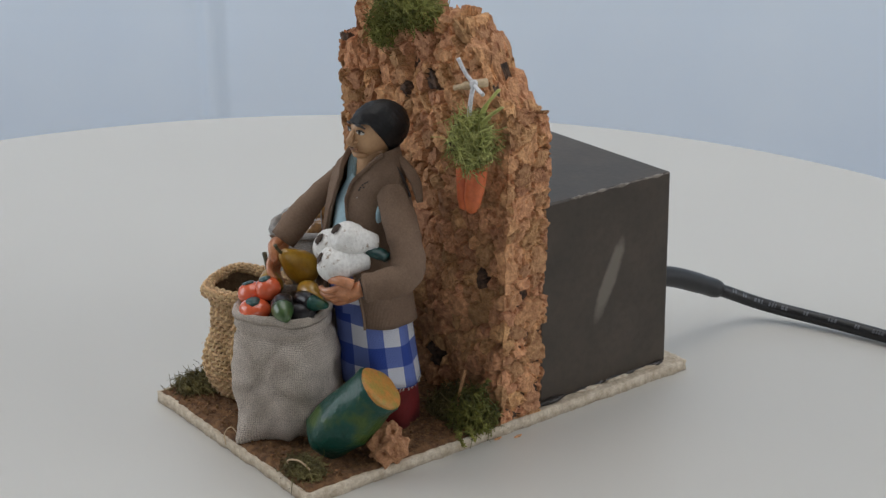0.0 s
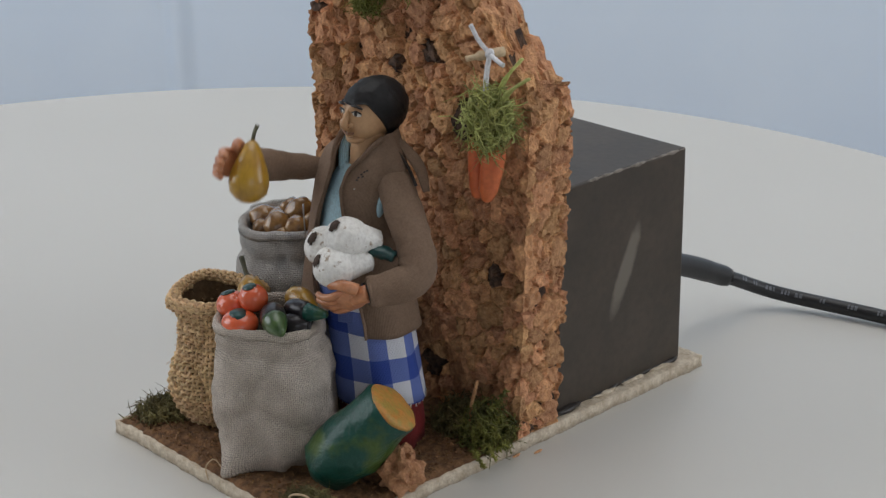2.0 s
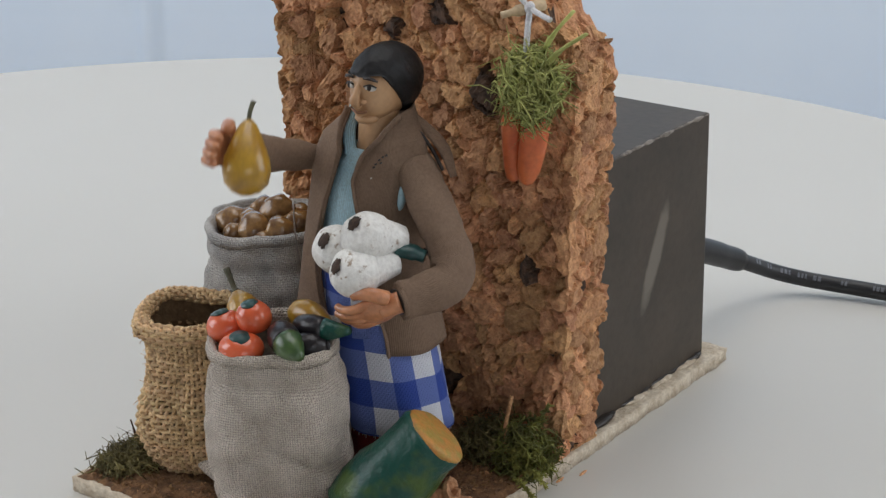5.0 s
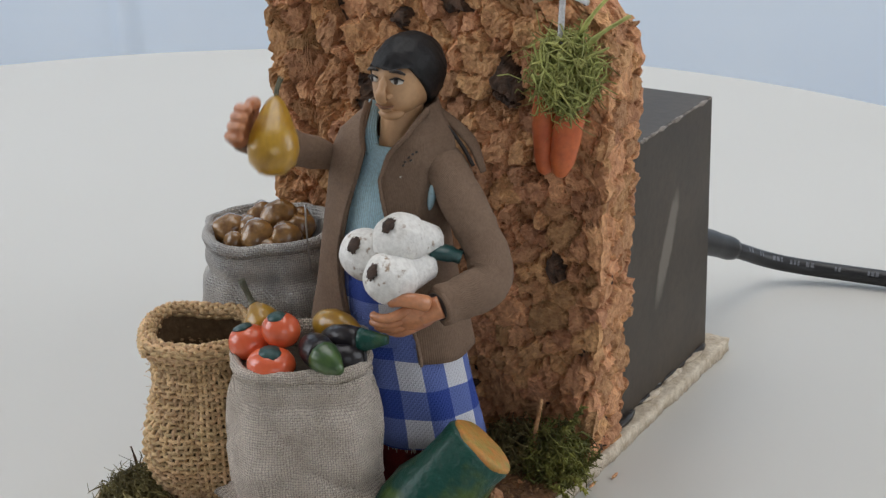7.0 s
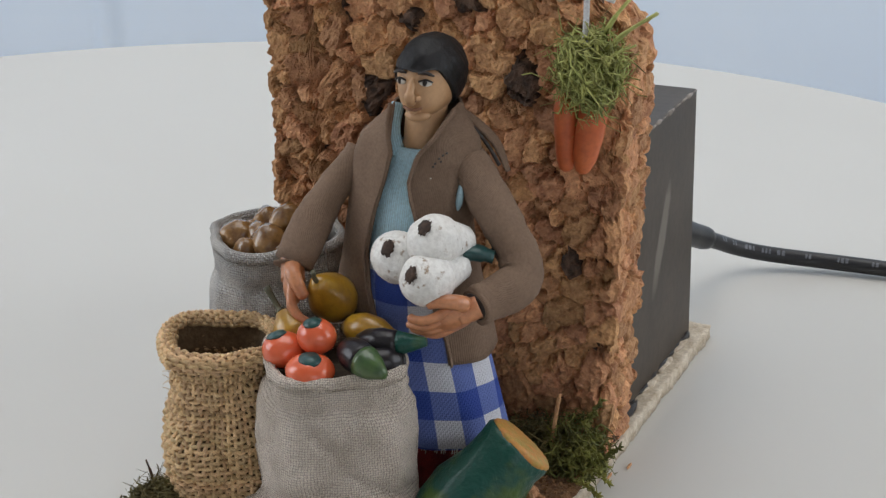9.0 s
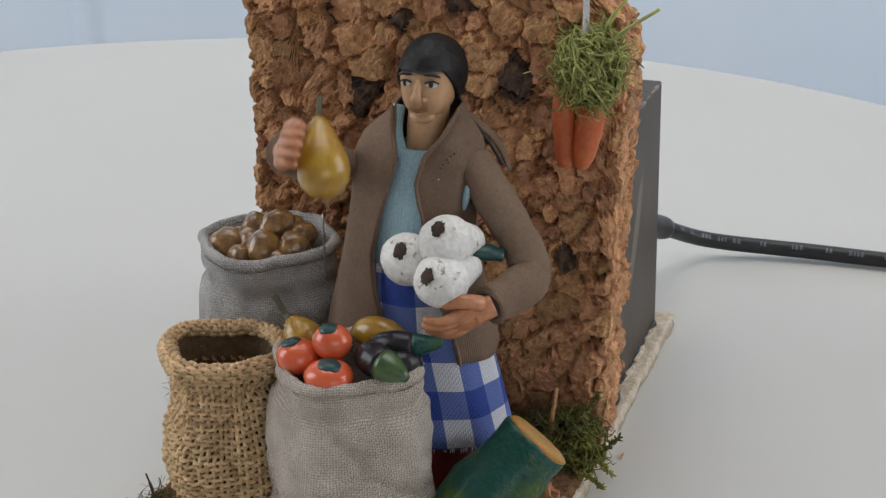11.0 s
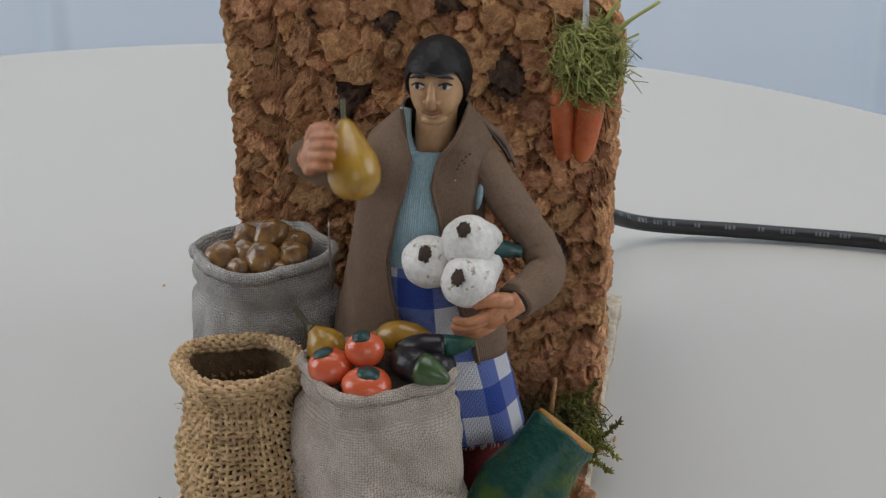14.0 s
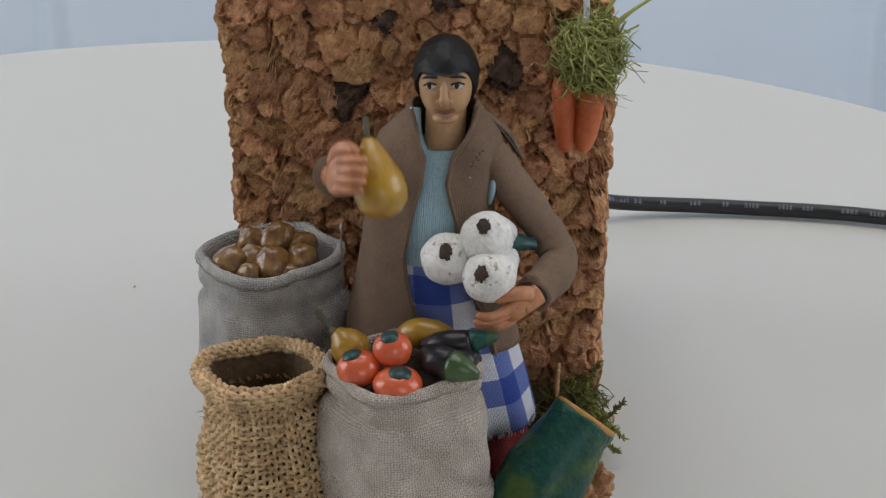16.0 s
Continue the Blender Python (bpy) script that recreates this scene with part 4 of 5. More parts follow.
# ---- sacks ----
def sack_shape(cx, cy, rx, ry, h, seed, a, t):
    """A point of a filled sack's skin; a: angle, t: 0 at the foot to 1 at the rim."""
    belly = 0.93 + 0.13 * math.sin(math.pi * min(1, t * 1.05)) - 0.05 * t
    if t < 0.12:
        belly *= 0.82 + 0.18 * math.sqrt(t / 0.12)
    waist = -0.085 * math.exp(-((t - 0.85) / 0.035) ** 2)
    dent = 0.10 * noise.noise((math.cos(a) * 1.3 + seed, math.sin(a) * 1.3, t * 3.0)) + 0.05 * noise.noise((math.cos(a) * 4 + seed, math.sin(a) * 4, t * 9)) + 0.022 * math.sin(a * 9 + seed + 5 * t) * (1 - t) * t * 3
    crease = abs(noise.noise((math.cos(a) * 1.6 + seed * 2 + t * 1.2, math.sin(a) * 1.6, t * 2.6 + 4)))
    dent -= 0.09 * max(0.0, 1 - crease / 0.13)
    k = belly + waist + dent * (0.4 + 0.6 * (1 - abs(2 * t - 1)))
    square = 1 + 0.06 * math.cos(4 * a + 0.7)
    return Vector((cx + rx * k * square * math.cos(a), cy + ry * k * square * math.sin(a), 0.0048 + h * t + (0.0012 * noise.noise((math.cos(a) * 1.5, math.sin(a) * 1.5, seed)) * t)))


def sack(name, cx, cy, rx, ry, h, seed, mat, lining, label, fill, ears=()):
    """A cloth sack with a rolled rim, an inner side and a filled level."""
    root = thing(name, (cx, cy, 0.0045), label, "sack", "sacks on the display")
    bm = bmesh.new()
    layer = bm.loops.layers.uv.new("cloth")
    n, rows = 72, 46
    rings = []
    r0 = (rx + ry) / 2
    for i in range(rows + 1):
        t = i / rows
        ring = []
        for j in range(n):
            a = 2 * math.pi * j / n
            p = sack_shape(cx, cy, rx, ry, h, seed, a, t)
            for ea, er, eh in ears:
                d = abs((a - ea + math.pi) % (2 * math.pi) - math.pi)
                w = math.exp(-(d / 0.20) ** 2) * math.exp(-(t / 0.13) ** 2)
                p += Vector((math.cos(ea), math.sin(ea), 0)) * er * w
                p.z += eh * w
            p.z = max(p.z, 0.0050)
            ring.append(bm.verts.new(p))
        rings.append((ring, t * h))
    # rolled rim: outward bead, over, and down the inside
    top = [v.co.copy() for v in rings[-1][0]]
    for out, up, run in ((0.0009, -0.0012, 0), (0.0013, 0.0002, 0.0012), (0.0010, 0.0014, 0.0024), (0.0000, 0.0020, 0.0036), (-0.0011, 0.0014, 0.0048), (-0.0016, -0.0004, 0.006), (-0.0018, -0.004, 0.010), (-0.0022, -0.009, 0.015)):
        ring = []
        for j, p in enumerate(top):
            a = 2 * math.pi * j / n
            d = Vector((math.cos(a), math.sin(a), 0))
            wav = 0.0007 * noise.noise((math.cos(a) * 3 + seed, math.sin(a) * 3, 5 + run * 100))
            ring.append(bm.verts.new(p + d * (out + wav) + Vector((0, 0, up + wav))))
        rings.append((ring, h + run + 0.001))
    for (ra, va), (rb, vb) in zip(rings, rings[1:]):
        for j in range(n):
            jj = (j + 1) % n
            f = bm.faces.new((ra[j], ra[jj], rb[jj], rb[j]))
            for loop, q in zip(f.loops, ((j, va), (j + 1, va), (j + 1, vb), (j, vb))):
                loop[layer].uv = (2 * math.pi * r0 * q[0] / n, q[1])
    bm.faces.new(rings[0][0][::-1])
    part("cloth", bm, mat, root)
    bm = bmesh.new()
    c = bm.verts.new((cx, cy, fill))
    ring = [bm.verts.new((cx + (rx - 0.0022) * math.cos(2 * math.pi * j / 40) * 0.84, cy + (ry - 0.0022) * math.sin(2 * math.pi * j / 40) * 0.84, fill + 0.0008 * math.sin(j * 1.7))) for j in range(40)]
    for j in range(40):
        bm.faces.new((c, ring[j], ring[(j + 1) % 40]))
    part("filling", bm, lining, root, "dark stuffing inside")
    return root


sack("linen_sack", -0.0015, -0.0605, 0.0198, 0.0182, 0.0468, 1.0, M_LINEN, M_DARKIN, "grey linen sack filled with painted vegetables", 0.0475, ears=((-1.50, 0.0075, -0.001), (3.38, 0.0105, 0.004), (-0.30, -0.0050, 0.0), (0.1, -0.0040, 0.0)))
sack("potato_sack", -0.0390, -0.0215, 0.0200, 0.0186, 0.0585, 4.0, M_LINENB, M_DARKIN, "blue-grey linen sack filled with glossy potatoes", 0.0575)


def jute_sack(cx, cy, rx, ry, h, seed):
    """A coarse open-weave sack made of crossing threads."""
    root = thing("jute_sack", (cx, cy, 0.0045), "open coarse jute sack with a rolled rim", "sack", "sacks on the display")
    bm = bmesh.new()
    n, rows = 62, 31
    r = 0.00062

    def at(a, t, off):
        d = Vector((math.cos(a), math.sin(a), 0))
        # slumped belly, tied-in neck and a flared mouth
        q = min(t, 1.0)
        swell = rx * (0.07 * math.exp(-((q - 0.26) / 0.16) ** 2) - 0.11 * math.exp(-((q - 0.70) / 0.15) ** 2) + 0.01 * math.exp(-((q - 1) / 0.10) ** 2))
        off += swell
        if t <= 1:
            return sack_shape(cx, cy, rx, ry, h, seed, a, t) + d * off
        off -= swell
        d0 = d * swell
        # rolled rim: up from the inside, over and down outside
        q = (t - 1) / 0.30 * 4.0
        rr = 0.0019 + 0.0005 * noise.noise((math.cos(a) * 2, math.sin(a) * 2, 8)) + off
        return sack_shape(cx, cy, rx, ry, h, seed, a, 1.0) + d0 + d * (0.0006 - rr * math.cos(q)) + Vector((0, 0, rr * 1.15 * math.sin(q)))

    for j in range(n):
        pts = []
        for i in range(int(rows * 2.6) + 1):
            t = i / (rows * 2)
            a = 2 * math.pi * j / n + 0.03 * noise.noise((j * 0.12, t * 4, seed)) + 0.010 * noise.noise((j * 3.3, t * 20, 2))
            off = 0.00042 * math.sin(math.pi * (i / 2 + j))
            pts.append(at(a, t, off))
        tube(bm, pts, [r * (0.8 + 0.35 * abs(noise.noise((j * 1.3, i * 0.4, 1)))) for i in range(len(pts))], 5)
    for i in range(1, int(rows * 1.3)):
        pts = []
        m = n * 2
        for j in range(m + 1):
            a = 2 * math.pi * j / m
            t = (i + 0.12 * noise.noise((math.cos(a) * 2, math.sin(a) * 2, i * 1.7))) / rows
            pts.append(at(a, t, 0.00042 * math.sin(math.pi * (i + j / 2 + 1))))
        tube(bm, pts, [r * (0.85 + 0.3 * abs(noise.noise((i * 1.3, j * 0.4, 5)))) for j in range(m + 1)], 5, cap=False)
    part("weave", bm, M_JUTE, root)
    # inner skin behind the threads; the shade inside is put into its colour
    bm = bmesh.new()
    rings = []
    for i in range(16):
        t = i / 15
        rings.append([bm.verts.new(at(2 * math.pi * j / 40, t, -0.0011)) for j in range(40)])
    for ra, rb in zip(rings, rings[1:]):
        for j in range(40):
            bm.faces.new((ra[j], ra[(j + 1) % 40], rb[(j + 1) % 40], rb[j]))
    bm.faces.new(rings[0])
    part("lining", bm, M_JUTESHADE, root, "inner jute skin, coloured darker for the shade inside")
    bm = bmesh.new()
    c = bm.verts.new((cx, cy, 0.0365))
    ring = [bm.verts.new((cx + rx * 0.78 * math.cos(2 * math.pi * j / 40), cy + ry * 0.78 * math.sin(2 * math.pi * j / 40), 0.0355 + 0.0012 * math.sin(j * 1.3))) for j in range(40)]
    for j in range(40):
        bm.faces.new((c, ring[j], ring[(j + 1) % 40]))
    part("filling", bm, M_EARTH, root, "dark brown filling")
    rnd = random.Random(8)
    bm = bmesh.new()
    for _ in range(90):
        a, t = rnd.uniform(0, 6.28), rnd.uniform(0.05, 1.0)
        p = at(a, t, 0.0003)
        d = Vector((math.cos(a) + rnd.gauss(0, 0.5), math.sin(a) + rnd.gauss(0, 0.5), rnd.gauss(0.2, 0.6))).normalized() * rnd.uniform(0.001, 0.0035)
        tube(bm, curve([p, p + d * 0.5 + Vector((0, 0, 0.0004)), p + d], 3), 0.00009, 3, cap=False)
    tagged(part("loose_fibres", bm, M_JUTE, root, "fine loose jute fibres"), kind="stuff")


jute_sack(-0.0366, -0.0545, 0.0158, 0.0150, 0.0420, 7.0)


def potatoes():
    spots = ((-0.0480, -0.0255, 0.0665, 0.0046), (-0.0435, -0.0150, 0.0675, 0.0043), (-0.0362, -0.0175, 0.0690, 0.0050), (-0.0292, -0.0165, 0.0672, 0.0042), (-0.0268, -0.0260, 0.0668, 0.0047), (-0.0355, -0.0290, 0.0672, 0.0050), (-0.0420, -0.0235, 0.0665, 0.0043), (-0.0425, -0.0330, 0.0645, 0.0040), (-0.0298, -0.0325, 0.0640, 0.0042), (-0.0500, -0.0175, 0.0648, 0.0038), (-0.0345, -0.0085, 0.0655, 0.0042), (-0.0445, -0.0075, 0.0650, 0.0040))
    for i, (x, y, z, r) in enumerate(spots):
        far = math.hypot(x + 0.038, y + 0.0205)
        x, y = -0.038 + (x + 0.038) * min(1, 0.0112 / far), -0.0205 + (y + 0.0205) * min(1, 0.0112 / far)
        x, y, z, r = -0.0390 + (x + 0.038) * 0.93, -0.0215 + (y + 0.0205) * 0.90, z - 0.0032, r * 0.98
        bm = bmesh.new()
        blob(bm, pose(x, y, z, i * 37, i * 61, i * 23), (r * 1.1, r, r * 0.93), 0, 0.22, 3, i * 2.1)
        thing("potato", (x, y, z - r), "glossy varnished brown potato in the linen sack", "potato", "potatoes in the sack", bm=bm, mats=M_POTATO)


potatoes()


def tomatoes():
    for i, (x, y, z, r) in enumerate(((-0.0110, -0.0675, 0.0548, 0.0050), (-0.0030, -0.0655, 0.0588, 0.0045), (-0.0014, -0.0722, 0.0530, 0.0056))):
        bm = bmesh.new()
        blob(bm, pose(x, y, z), (r * 1.06, r, r * (0.88, 0.97, 0.74)[i]), 0, 0.03, 4, i * 1.9)
        root = thing("tomato", (x, y, z - r), "glossy orange-red tomato with a dark teal calyx", "tomato", "vegetables in the sack", bm=bm, mats=M_TOMATO)
        bm = bmesh.new()
        out = Vector(((-0.3, -0.1, 1), (-0.1, -0.25, 1), (0.15, -0.2, 1))[i]).normalized()
        a, b = basis(out)
        bmesh.ops.create_circle(bm, cap_ends=True, segments=16, radius=1.0)
        bmesh.ops.inset_region(bm, faces=bm.faces[:], thickness=0.45)
        bmesh.ops.poke(bm, faces=[f for f in bm.faces if len(f.verts) > 4])
        for v in bm.verts:
            k = 1 + 0.35 * noise.noise(v.co * 2.0 + Vector((i * 4, 2, 0)))
            q = (out * r + a * v.co.x * r * 0.48 * k + b * v.co.y * r * 0.48 * k).normalized()
            v.co = Vector((x, y, z)) + Vector((q.x * r * 1.11, q.y * r * 1.06, q.z * r * (0.94, 1.03, 0.80)[i]))
        bmesh.ops.solidify(bm, geom=bm.faces[:], thickness=0.0003)
        part("calyx", bm, M_TEAL, root, "dark teal painted calyx")


tomatoes()


def long_vegetable(name, pts, radii, mat, tip, label, category, tip_from=0.7, n=16):
    """A smooth tapering vegetable with a cap of another colour at its end."""
    line = curve(pts, 6)
    k = int(len(line) * tip_from)
    rad = [float(np.interp(i / (len(line) - 1), np.linspace(0, 1, len(radii)), radii)) for i in range(len(line))]
    bm = bmesh.new()
    tube(bm, line[:k + 1], rad[:k + 1], n)
    at = tuple(Vector(line[len(line) // 2]) - Vector((0, 0, 0.003)))
    root = thing(name, at, label, category, "vegetables in the sack", bm=bm, mats=mat)
    bm = bmesh.new()
    tube(bm, line[k:], [r * 1.03 for r in rad[k:]], n)
    part("stem_end", bm, tip, root, "painted stem end")


long_vegetable("yellow_pear", [(-0.0105, -0.0590, 0.0520), (-0.0135, -0.0580, 0.0545), (-0.0165, -0.0570, 0.0578), (-0.0190, -0.0560, 0.0600), (-0.0225, -0.0548, 0.0640)], [0.0010, 0.0042, 0.0050, 0.0040, 0.0020, 0.0007, 0.0007, 0.0009], M_OCHRE, M_STEM, "glossy ochre pear with a grey-green stem", "pear", 0.62)
long_vegetable("yellow_pepper", [(-0.0040, -0.0505, 0.0545), (0.0015, -0.0520, 0.0560), (0.0075, -0.0530, 0.0560), (0.0125, -0.0530, 0.0545)], [0.0010, 0.0034, 0.0040, 0.0037, 0.0024, 0.0012], M_OCHRE, M_OCHRE, "long glossy ochre pepper", "pepper", 0.9)
long_vegetable("aubergine", [(0.0030, -0.0625, 0.0550), (0.0070, -0.0660, 0.0562), (0.0120, -0.0690, 0.0560), (0.0175, -0.0710, 0.0548)], [0.0012, 0.0036, 0.0041, 0.0039, 0.0030, 0.0010], M_AUB, M_PEPPER, "glossy black aubergine with a green end", "aubergine", 0.62)
long_vegetable("aubergine", [(0.0030, -0.0560, 0.0550), (0.0090, -0.0585, 0.0562), (0.0150, -0.0585, 0.0572), (0.0215, -0.0570, 0.0580)], [0.0014, 0.0033, 0.0037, 0.0032, 0.0022, 0.0010], M_AUB, M_DGREEN, "glossy black aubergine with a deep green end", "aubergine", 0.66)
long_vegetable("aubergine", [(0.0085, -0.0640, 0.0530), (0.0125, -0.0625, 0.0535), (0.0165, -0.0590, 0.0535)], [0.0020, 0.0036, 0.0036, 0.0018], M_AUB, M_AUB, "small glossy black aubergine", "aubergine", 0.9)


def marrow():
    """A cut green marrow leaning on the ground, with its orange cut face up."""
    f, b = Vector((0.0425, -0.0500, 0.0318)), Vector((0.0264, -0.0618, 0.0118))
    d = f - b
    ln = d.length
    root = thing("green_marrow", tuple(b - Vector((0, 0, 0.008))), "glossy green-painted cut marrow leaning on the earth", "marrow")
    bm = bmesh.new()
    lathe(bm, b, d, [(-0.006, 0.002), (-0.005, 0.0055), (-0.002, 0.0088), (0.004, 0.0101), (0.010, 0.0104), (ln * 0.6, 0.0096), (ln * 0.85, 0.0088), (ln * 0.97, 0.0090), (ln, 0.0086)], 40, 0, 0.15, 3.0)
    part("rind", bm, M_DGREEN, root)
    bm = bmesh.new()
    lathe(bm, b, d, [(ln - 0.001, 0.0085), (ln + 0.0004, 0.0086), (ln + 0.0009, 0.0080), (ln + 0.0010, 0.005), (ln + 0.0007, 0.001)], 32, 0, 0.08, 3.0)
    part("cut_face", bm, M_FLESH, root, "rough orange and ochre cut face")
    bm = bmesh.new()
    at = (0.0425, -0.0478, 0.0100)
    blob(bm, pose(*at, 20, 10, 40), (0.0062, 0.0068, 0.0078), 0, 0.5, 4, 4.0, 2.6)
    thing("cork_lump", (at[0], at[1], 0.005), "rough brown cork lump propping the marrow", "cork", bm=bm, mats=M_CORKS, smooth=False)


marrow()


# ---- carrots ----
def carrots():
    root = thing("carrot_bunch", (0.0415, -0.0075, 0.0865), "two orange carrots with green tops tied by white cord", "carrots")
    for x0, x1, y, r in ((0.0372, 0.0378, -0.0095, 0.0030), (0.0452, 0.0420, -0.0098, 0.0035)):
        bm = bmesh.new()
        lathe(bm, (x1, y, 0.0868), (x0 - x1, 0.001, 0.0190), [(0, 0.0008), (0.0008, 0.0018), (0.004, r * 0.85), (0.010, r), (0.016, r * 1.02), (0.019, r * 0.8)], 16, 0, 0.05, x0 * 50)
        part("carrot", bm, M_CARROT, root)
    moss("green_top", (0.0442, -0.0105, 0.1130), (0.0074, 0.0048, 0.0095), 640, M_LEAF, "curly light green leafy top", (0.003, 0.0075), 0.00046, 0.1, 21, parent=root)
    bm = bmesh.new()
    for a, b, w in (((0.044, -0.009, 0.114), (0.0608, -0.0112, 0.1288), 0.0013), ((0.044, -0.009, 0.116), (0.0548, -0.0075, 0.1330), 0.0012), ((0.045, -0.011, 0.112), (0.056, -0.012, 0.121), 0.0008)):
        mid = (Vector(a) + Vector(b)) * 0.5 + Vector((0, -0.001, 0.0015))
        tube(bm, curve([a, mid, b], 5), [w] * 6 + [w * 0.7] * 5, 7, flat=0.5)
    part("leaf_stalk", bm, M_LEAF, root, "long green leaf stalks")
    bm = bmesh.new()
    k = Vector((0.0425, -0.0085, 0.1325))
    tube(bm, curve([k, k + Vector((0.0006, -0.002, -0.006)), k + Vector((0.0004, -0.0025, -0.014))], 5), 0.0008, 8)
    tube(bm, curve([k, k + Vector((-0.0035, -0.001, 0.0035)), k + Vector((-0.0060, -0.002, 0.0082))], 5), 0.0007, 8)
    tube(bm, curve([k, k + Vector((0.003, -0.001, -0.0008)), k + Vector((0.0075, -0.002, -0.0018))], 5), 0.0007, 8)
    blob(bm, Matrix.Translation(k), (0.0014, 0.0014, 0.0016), rough=0.2, sub=2)
    part("cord", bm, M_STRING, root, "knotted white cord")
    bm = bmesh.new()
    tube(bm, curve([(0.0428, -0.0030, 0.1322), (0.0405, -0.0088, 0.1318), (0.0366, -0.0125, 0.1306)], 4), [0.0015] * 6 + [0.0009] * 3, 10)
    part("peg", bm, M_PEG, root, "pale wooden peg in the cork")


carrots()

moss("moss_clump", (0.0405, -0.0080, 0.0075), (0.0085, 0.0095, 0.0115), 800, M_MOSS, "green moss clump at the foot of the cork", seed=2)
moss("moss_clump", (0.0290, -0.0070, 0.0065), (0.0120, 0.0085, 0.0080), 1100, M_MOSSD, "dark dry moss at the foot of the cork", seed=3)
moss("moss_clump", (-0.0490, -0.0700, 0.0062), (0.0085, 0.0095, 0.0035), 900, M_MOSSD, "dry moss beside the jute sack", seed=4)
moss("moss_clump", (0.0335, -0.0765, 0.0060), (0.0085, 0.0055, 0.0032), 650, M_MOSSD, "dry moss in front of the marrow", seed=6)
moss("moss_clump", (-0.0070, 0.0010, 0.1490), (0.0190, 0.0065, 0.0075), 1500, M_MOSSTOP, "yellow-green moss on top of the cork", seed=7, ground=False)
moss("moss_clump", (-0.0200, -0.0020, 0.1400), (0.0080, 0.0025, 0.0070), 420, M_MOSSTOP, "moss hanging down the cork face", seed=9, up=-0.4, ground=False)


def moss_shoots():
    """Long feathery moss shoots that reach out over the edge of the board."""
    rnd = random.Random(31)
    bm = bmesh.new()
    for pts in (((0.0440, -0.0110, 0.0080), (0.0490, -0.0105, 0.0095), (0.0530, -0.0100, 0.0135)), ((0.0440, -0.0150, 0.0070), (0.0495, -0.0170, 0.0095), (0.0530, -0.0180, 0.0070)), ((0.0430, -0.0180, 0.0060), (0.0480, -0.0205, 0.0065), (0.0515, -0.0215, 0.0045)), ((0.0400, -0.0080, 0.0150), (0.0440, -0.0070, 0.0195), (0.0465, -0.0065, 0.0240))):
        line = curve(pts, 7)
        tube(bm, line, [0.0006 - 0.00028 * i / len(line) for i in range(len(line))], 5)
        for p in line[1:]:
            for _ in range(4):
                d = Vector((rnd.gauss(0.5, 0.7), rnd.gauss(0, 0.8), rnd.gauss(0.2, 0.8))).normalized() * rnd.uniform(0.0008, 0.0019)
                tube(bm, [p, p + d * 0.6, p + d], [0.00032, 0.0003, 0.0001], 4)
    thing("moss_shoot", (0.044, -0.013, 0.0045), "long feathery green moss shoots over the board edge", "moss", "moss on the display", bm=bm, mats=M_MOSS)


moss_shoots()


def cable():
    root = thing("power_cable", (0.025, 0.0855, 0.034), "black power cable with sleeve leaving the box", "cable")
    line = curve([(0.0250, 0.0850, 0.0345), (0.0310, 0.1050, 0.0290), (0.0400, 0.1310, 0.0165), (0.0560, 0.1475, 0.0065), (0.0970, 0.1500, 0.0034), (0.1490, 0.1400, 0.0034), (0.2200, 0.1100, 0.0034), (0.3300, 0.0400, 0.0034)], 12)
    bm = bmesh.new()
    tube(bm, line, 0.0027, 14)
    lead = part("lead", bm, M_RUBBER, root)
    bm = bmesh.new()
    tube(bm, line[:25], [0.0042] * 20 + [0.0040] * 4 + [0.0036], 16)
    part("sleeve", bm, M_RUBBER, root, "ribbed black strain relief sleeve")
    rnd = random.Random(4)
    i = 27
    while i < len(line) - 3:
        p, q = line[i], line[i + 1]
        d = (q - p).normalized()
        side = Vector((d.y, -d.x, 0)).normalized()
        up = (side * 0.75 + Vector((0, 0, 1)) * 0.65).normalized()
        bm = bmesh.new()
        s = 0.0
        for _ in range(rnd.randint(2, 4)):
            c = p + d * s + up * 0.00272
            a = d.cross(up).normalized() * 0.0008
            w = rnd.uniform(0.0006, 0.0012)
            vs = [bm.verts.new(c + x + up * h) for h in (-0.0002, 0.00012) for x in (-a, -a + d * w, a + d * w, a)]
            bm.faces.new(vs[4:]), bm.faces.new(vs[:4][::-1])
            for j in range(4):
                bm.faces.new((vs[j], vs[(j + 1) % 4], vs[4 + (j + 1) % 4], vs[4 + j]))
            s += w + 0.0005
        part("printed_mark", bm, M_PRINT, lead, smooth=False)
        i += rnd.choice((2, 3, 3))
    return root


CABLE = cable()


def specks():
    rnd = random.Random(2)
    for x, y in ((-0.1071, 0.0910), (0.048, -0.003), (0.051, 0.004)):
        bm = bmesh.new()
        blob(bm, Matrix.Translation((x, y, 0.0005)), (0.0004, 0.0006, 0.0004) if x < 0 else (0.0004, 0.0018, 0.0005), 0, 0.3, 2, x)
        thing("crumb", (x, y, 0), "tiny brown crumb on the white table", "crumb", bm=bm, mats=M_CORKS)


specks()


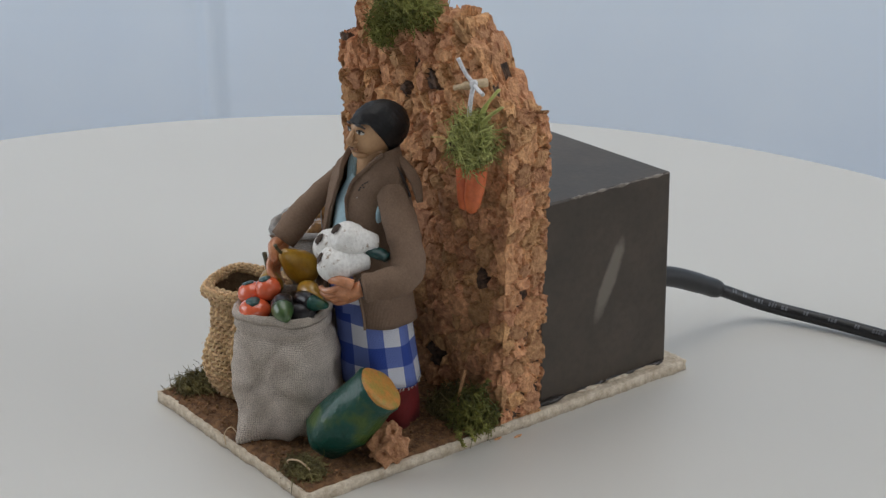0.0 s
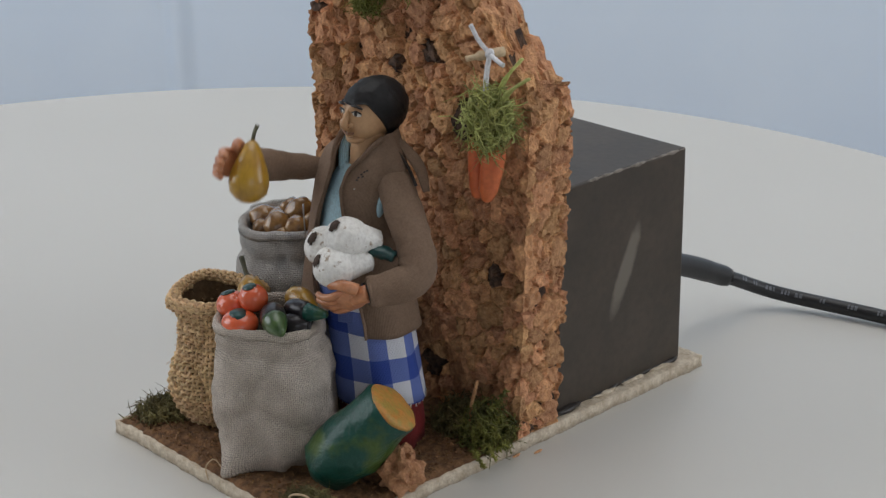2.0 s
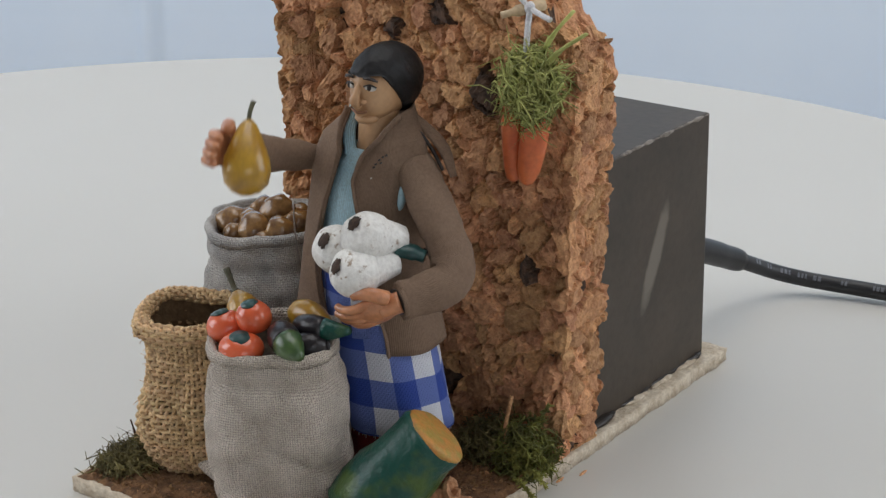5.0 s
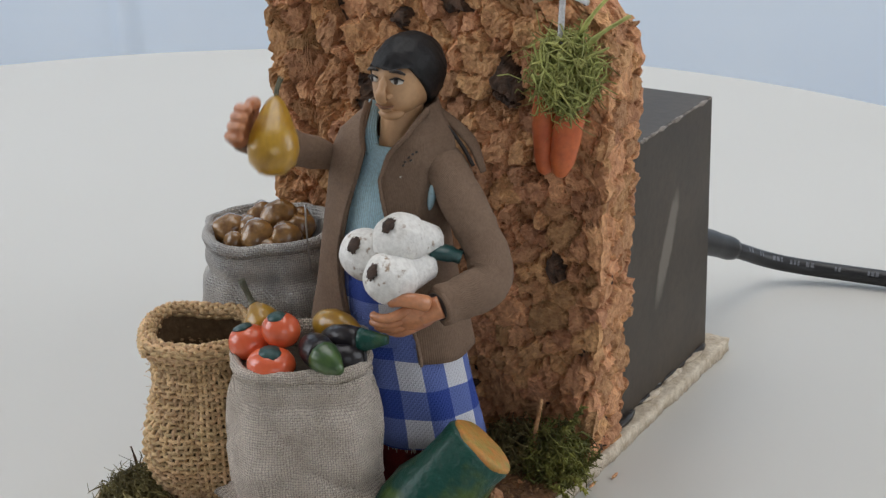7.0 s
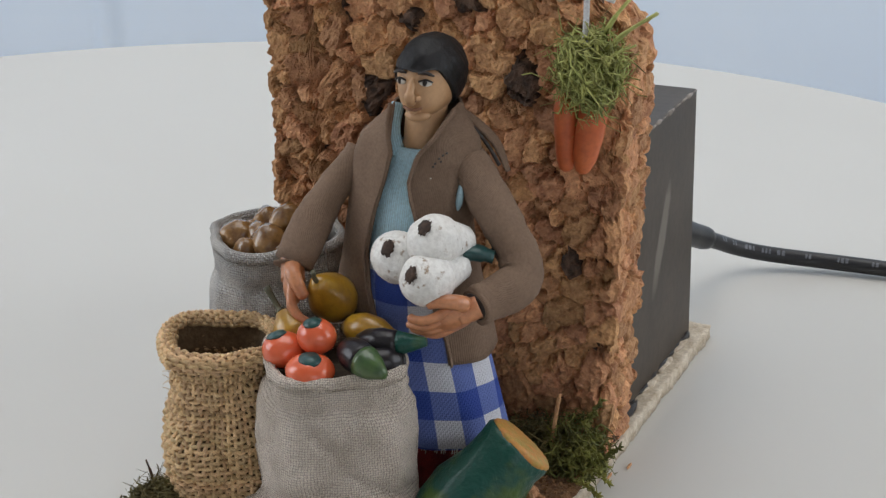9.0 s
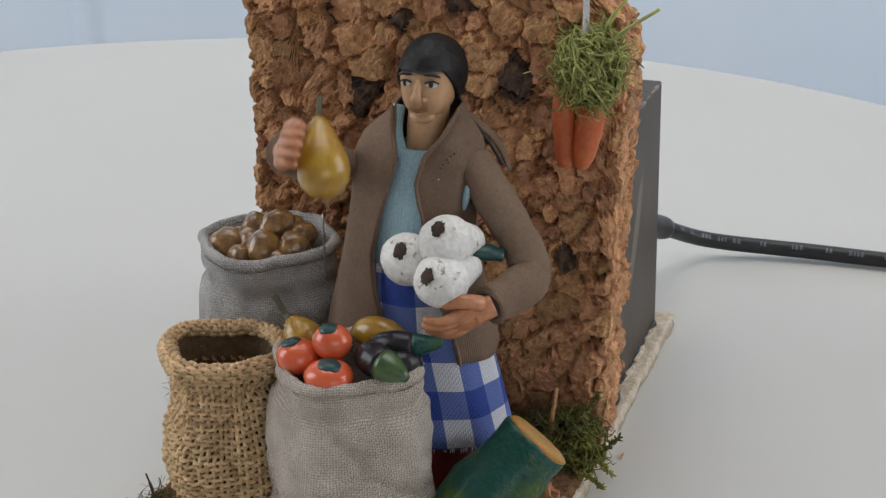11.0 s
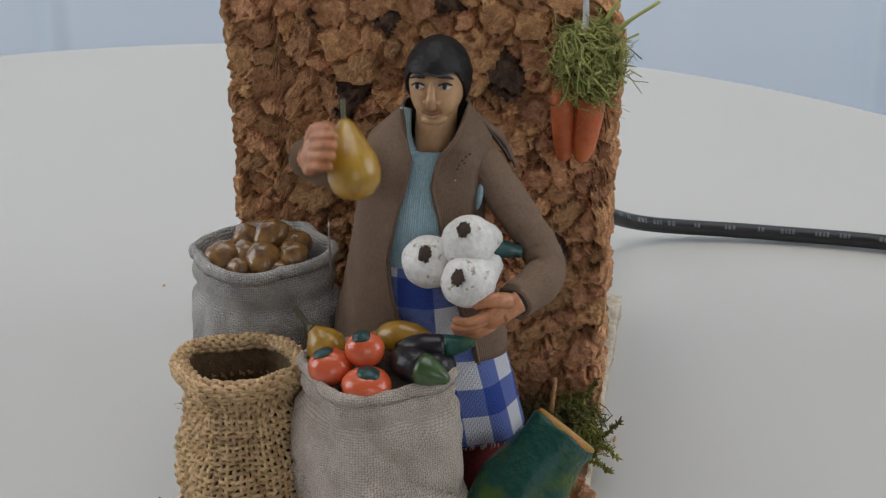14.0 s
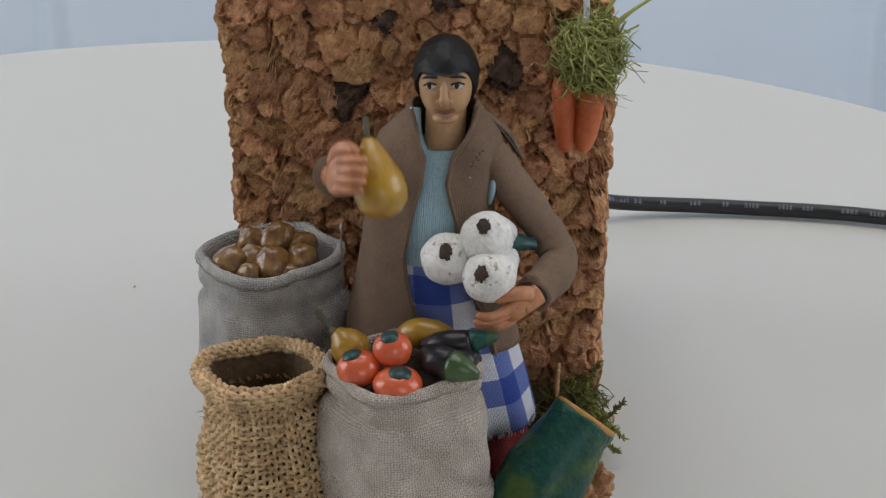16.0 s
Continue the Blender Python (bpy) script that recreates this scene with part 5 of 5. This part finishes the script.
def wires():
    bm = bmesh.new()
    tube(bm, curve([(0.0300, -0.0800, 0.0050), (0.0310, -0.0815, 0.0100), (0.0360, -0.0800, 0.0115), (0.0395, -0.0780, 0.0085), (0.0390, -0.0770, 0.0048)], 6), 0.00035, 6)
    thing("dry_stalk", (0.030, -0.080, 0.0045), "pale curled dry stalk on the earth", "stalk", bm=bm, mats=M_PEG)
    bm = bmesh.new()
    tube(bm, curve([(-0.0017, -0.0808, 0.0050), (-0.0052, -0.0823, 0.0090), (-0.0077, -0.0840, 0.0060), (-0.0057, -0.0848, 0.0025)], 6), 0.00022, 6)
    thing("dry_stalk", (-0.0057, -0.0828, 0.0045), "thin pale dry stalk curling over the board edge", "stalk", bm=bm, mats=M_PEG)
    bm = bmesh.new()
    tube(bm, curve([(-0.0564, -0.0615, 0.0050), (-0.0569, -0.0615, 0.0085), (-0.0582, -0.0615, 0.0125)], 6), [0.0004] * 9 + [0.00025] * 4, 6)
    thing("dark_twig", (-0.0564, -0.0615, 0.0045), "short dark twig standing in the dry moss", "twig", bm=bm, mats=M_BARK)
    bm = bmesh.new()
    tube(bm, curve([(0.0345, -0.0100, 0.0050), (0.0350, -0.0105, 0.0150), (0.0356, -0.0080, 0.0245)], 6), 0.0006, 8)
    thing("brown_twig", (0.033, -0.010, 0.0045), "thin reddish brown twig standing in the moss", "twig", bm=bm, mats=M_CORKS)
    bm = bmesh.new()
    tube(bm, curve([(-0.0182, -0.0325, 0.0770), (-0.0185, -0.0320, 0.068), (-0.0186, -0.0310, 0.058)], 5), 0.00025, 6)
    thing("drive_wire", (-0.0200, -0.029, 0.058), "thin metal wire that moves the arm", "wire", bm=bm, mats=M_WIRE)


wires()
cork_wall()


# ---- what moves ----
def motions():
    for ob in TURNING:
        if ob is CABLE:
            continue
        base = Matrix.Translation(ORIGIN[ob])
        walk(ob, [(t, turned(t) @ base) for t in range(17)])
    base = Matrix.Translation(ORIGIN[CABLE])
    walk(CABLE, [(t, turned(t) @ base @ pose(0, 0, 0, 0, 0, 20 * (16 - t) / 16)) for t in range(17)])
    # the turntable's own centre drifts a little as it turns
    drift = ((0, -0.0700, -0.0700), (2, -0.0905, -0.0525), (4, -0.0985, -0.0330), (6.5, -0.0985, -0.0215), (9, -0.0957, -0.0203), (11.5, -0.0930, -0.0280), (13.5, -0.0895, -0.0415), (16, -0.0845, -0.0733))
    walk(TABLE, [(t, pose(x, y, -0.05, 0, 0, -SPIN * (16 - t) / 16)) for t, x, y in drift])
    walk(ARM, [(i * 0.2, arm_pose(i * 0.2)) for i in range(81)])


motions()
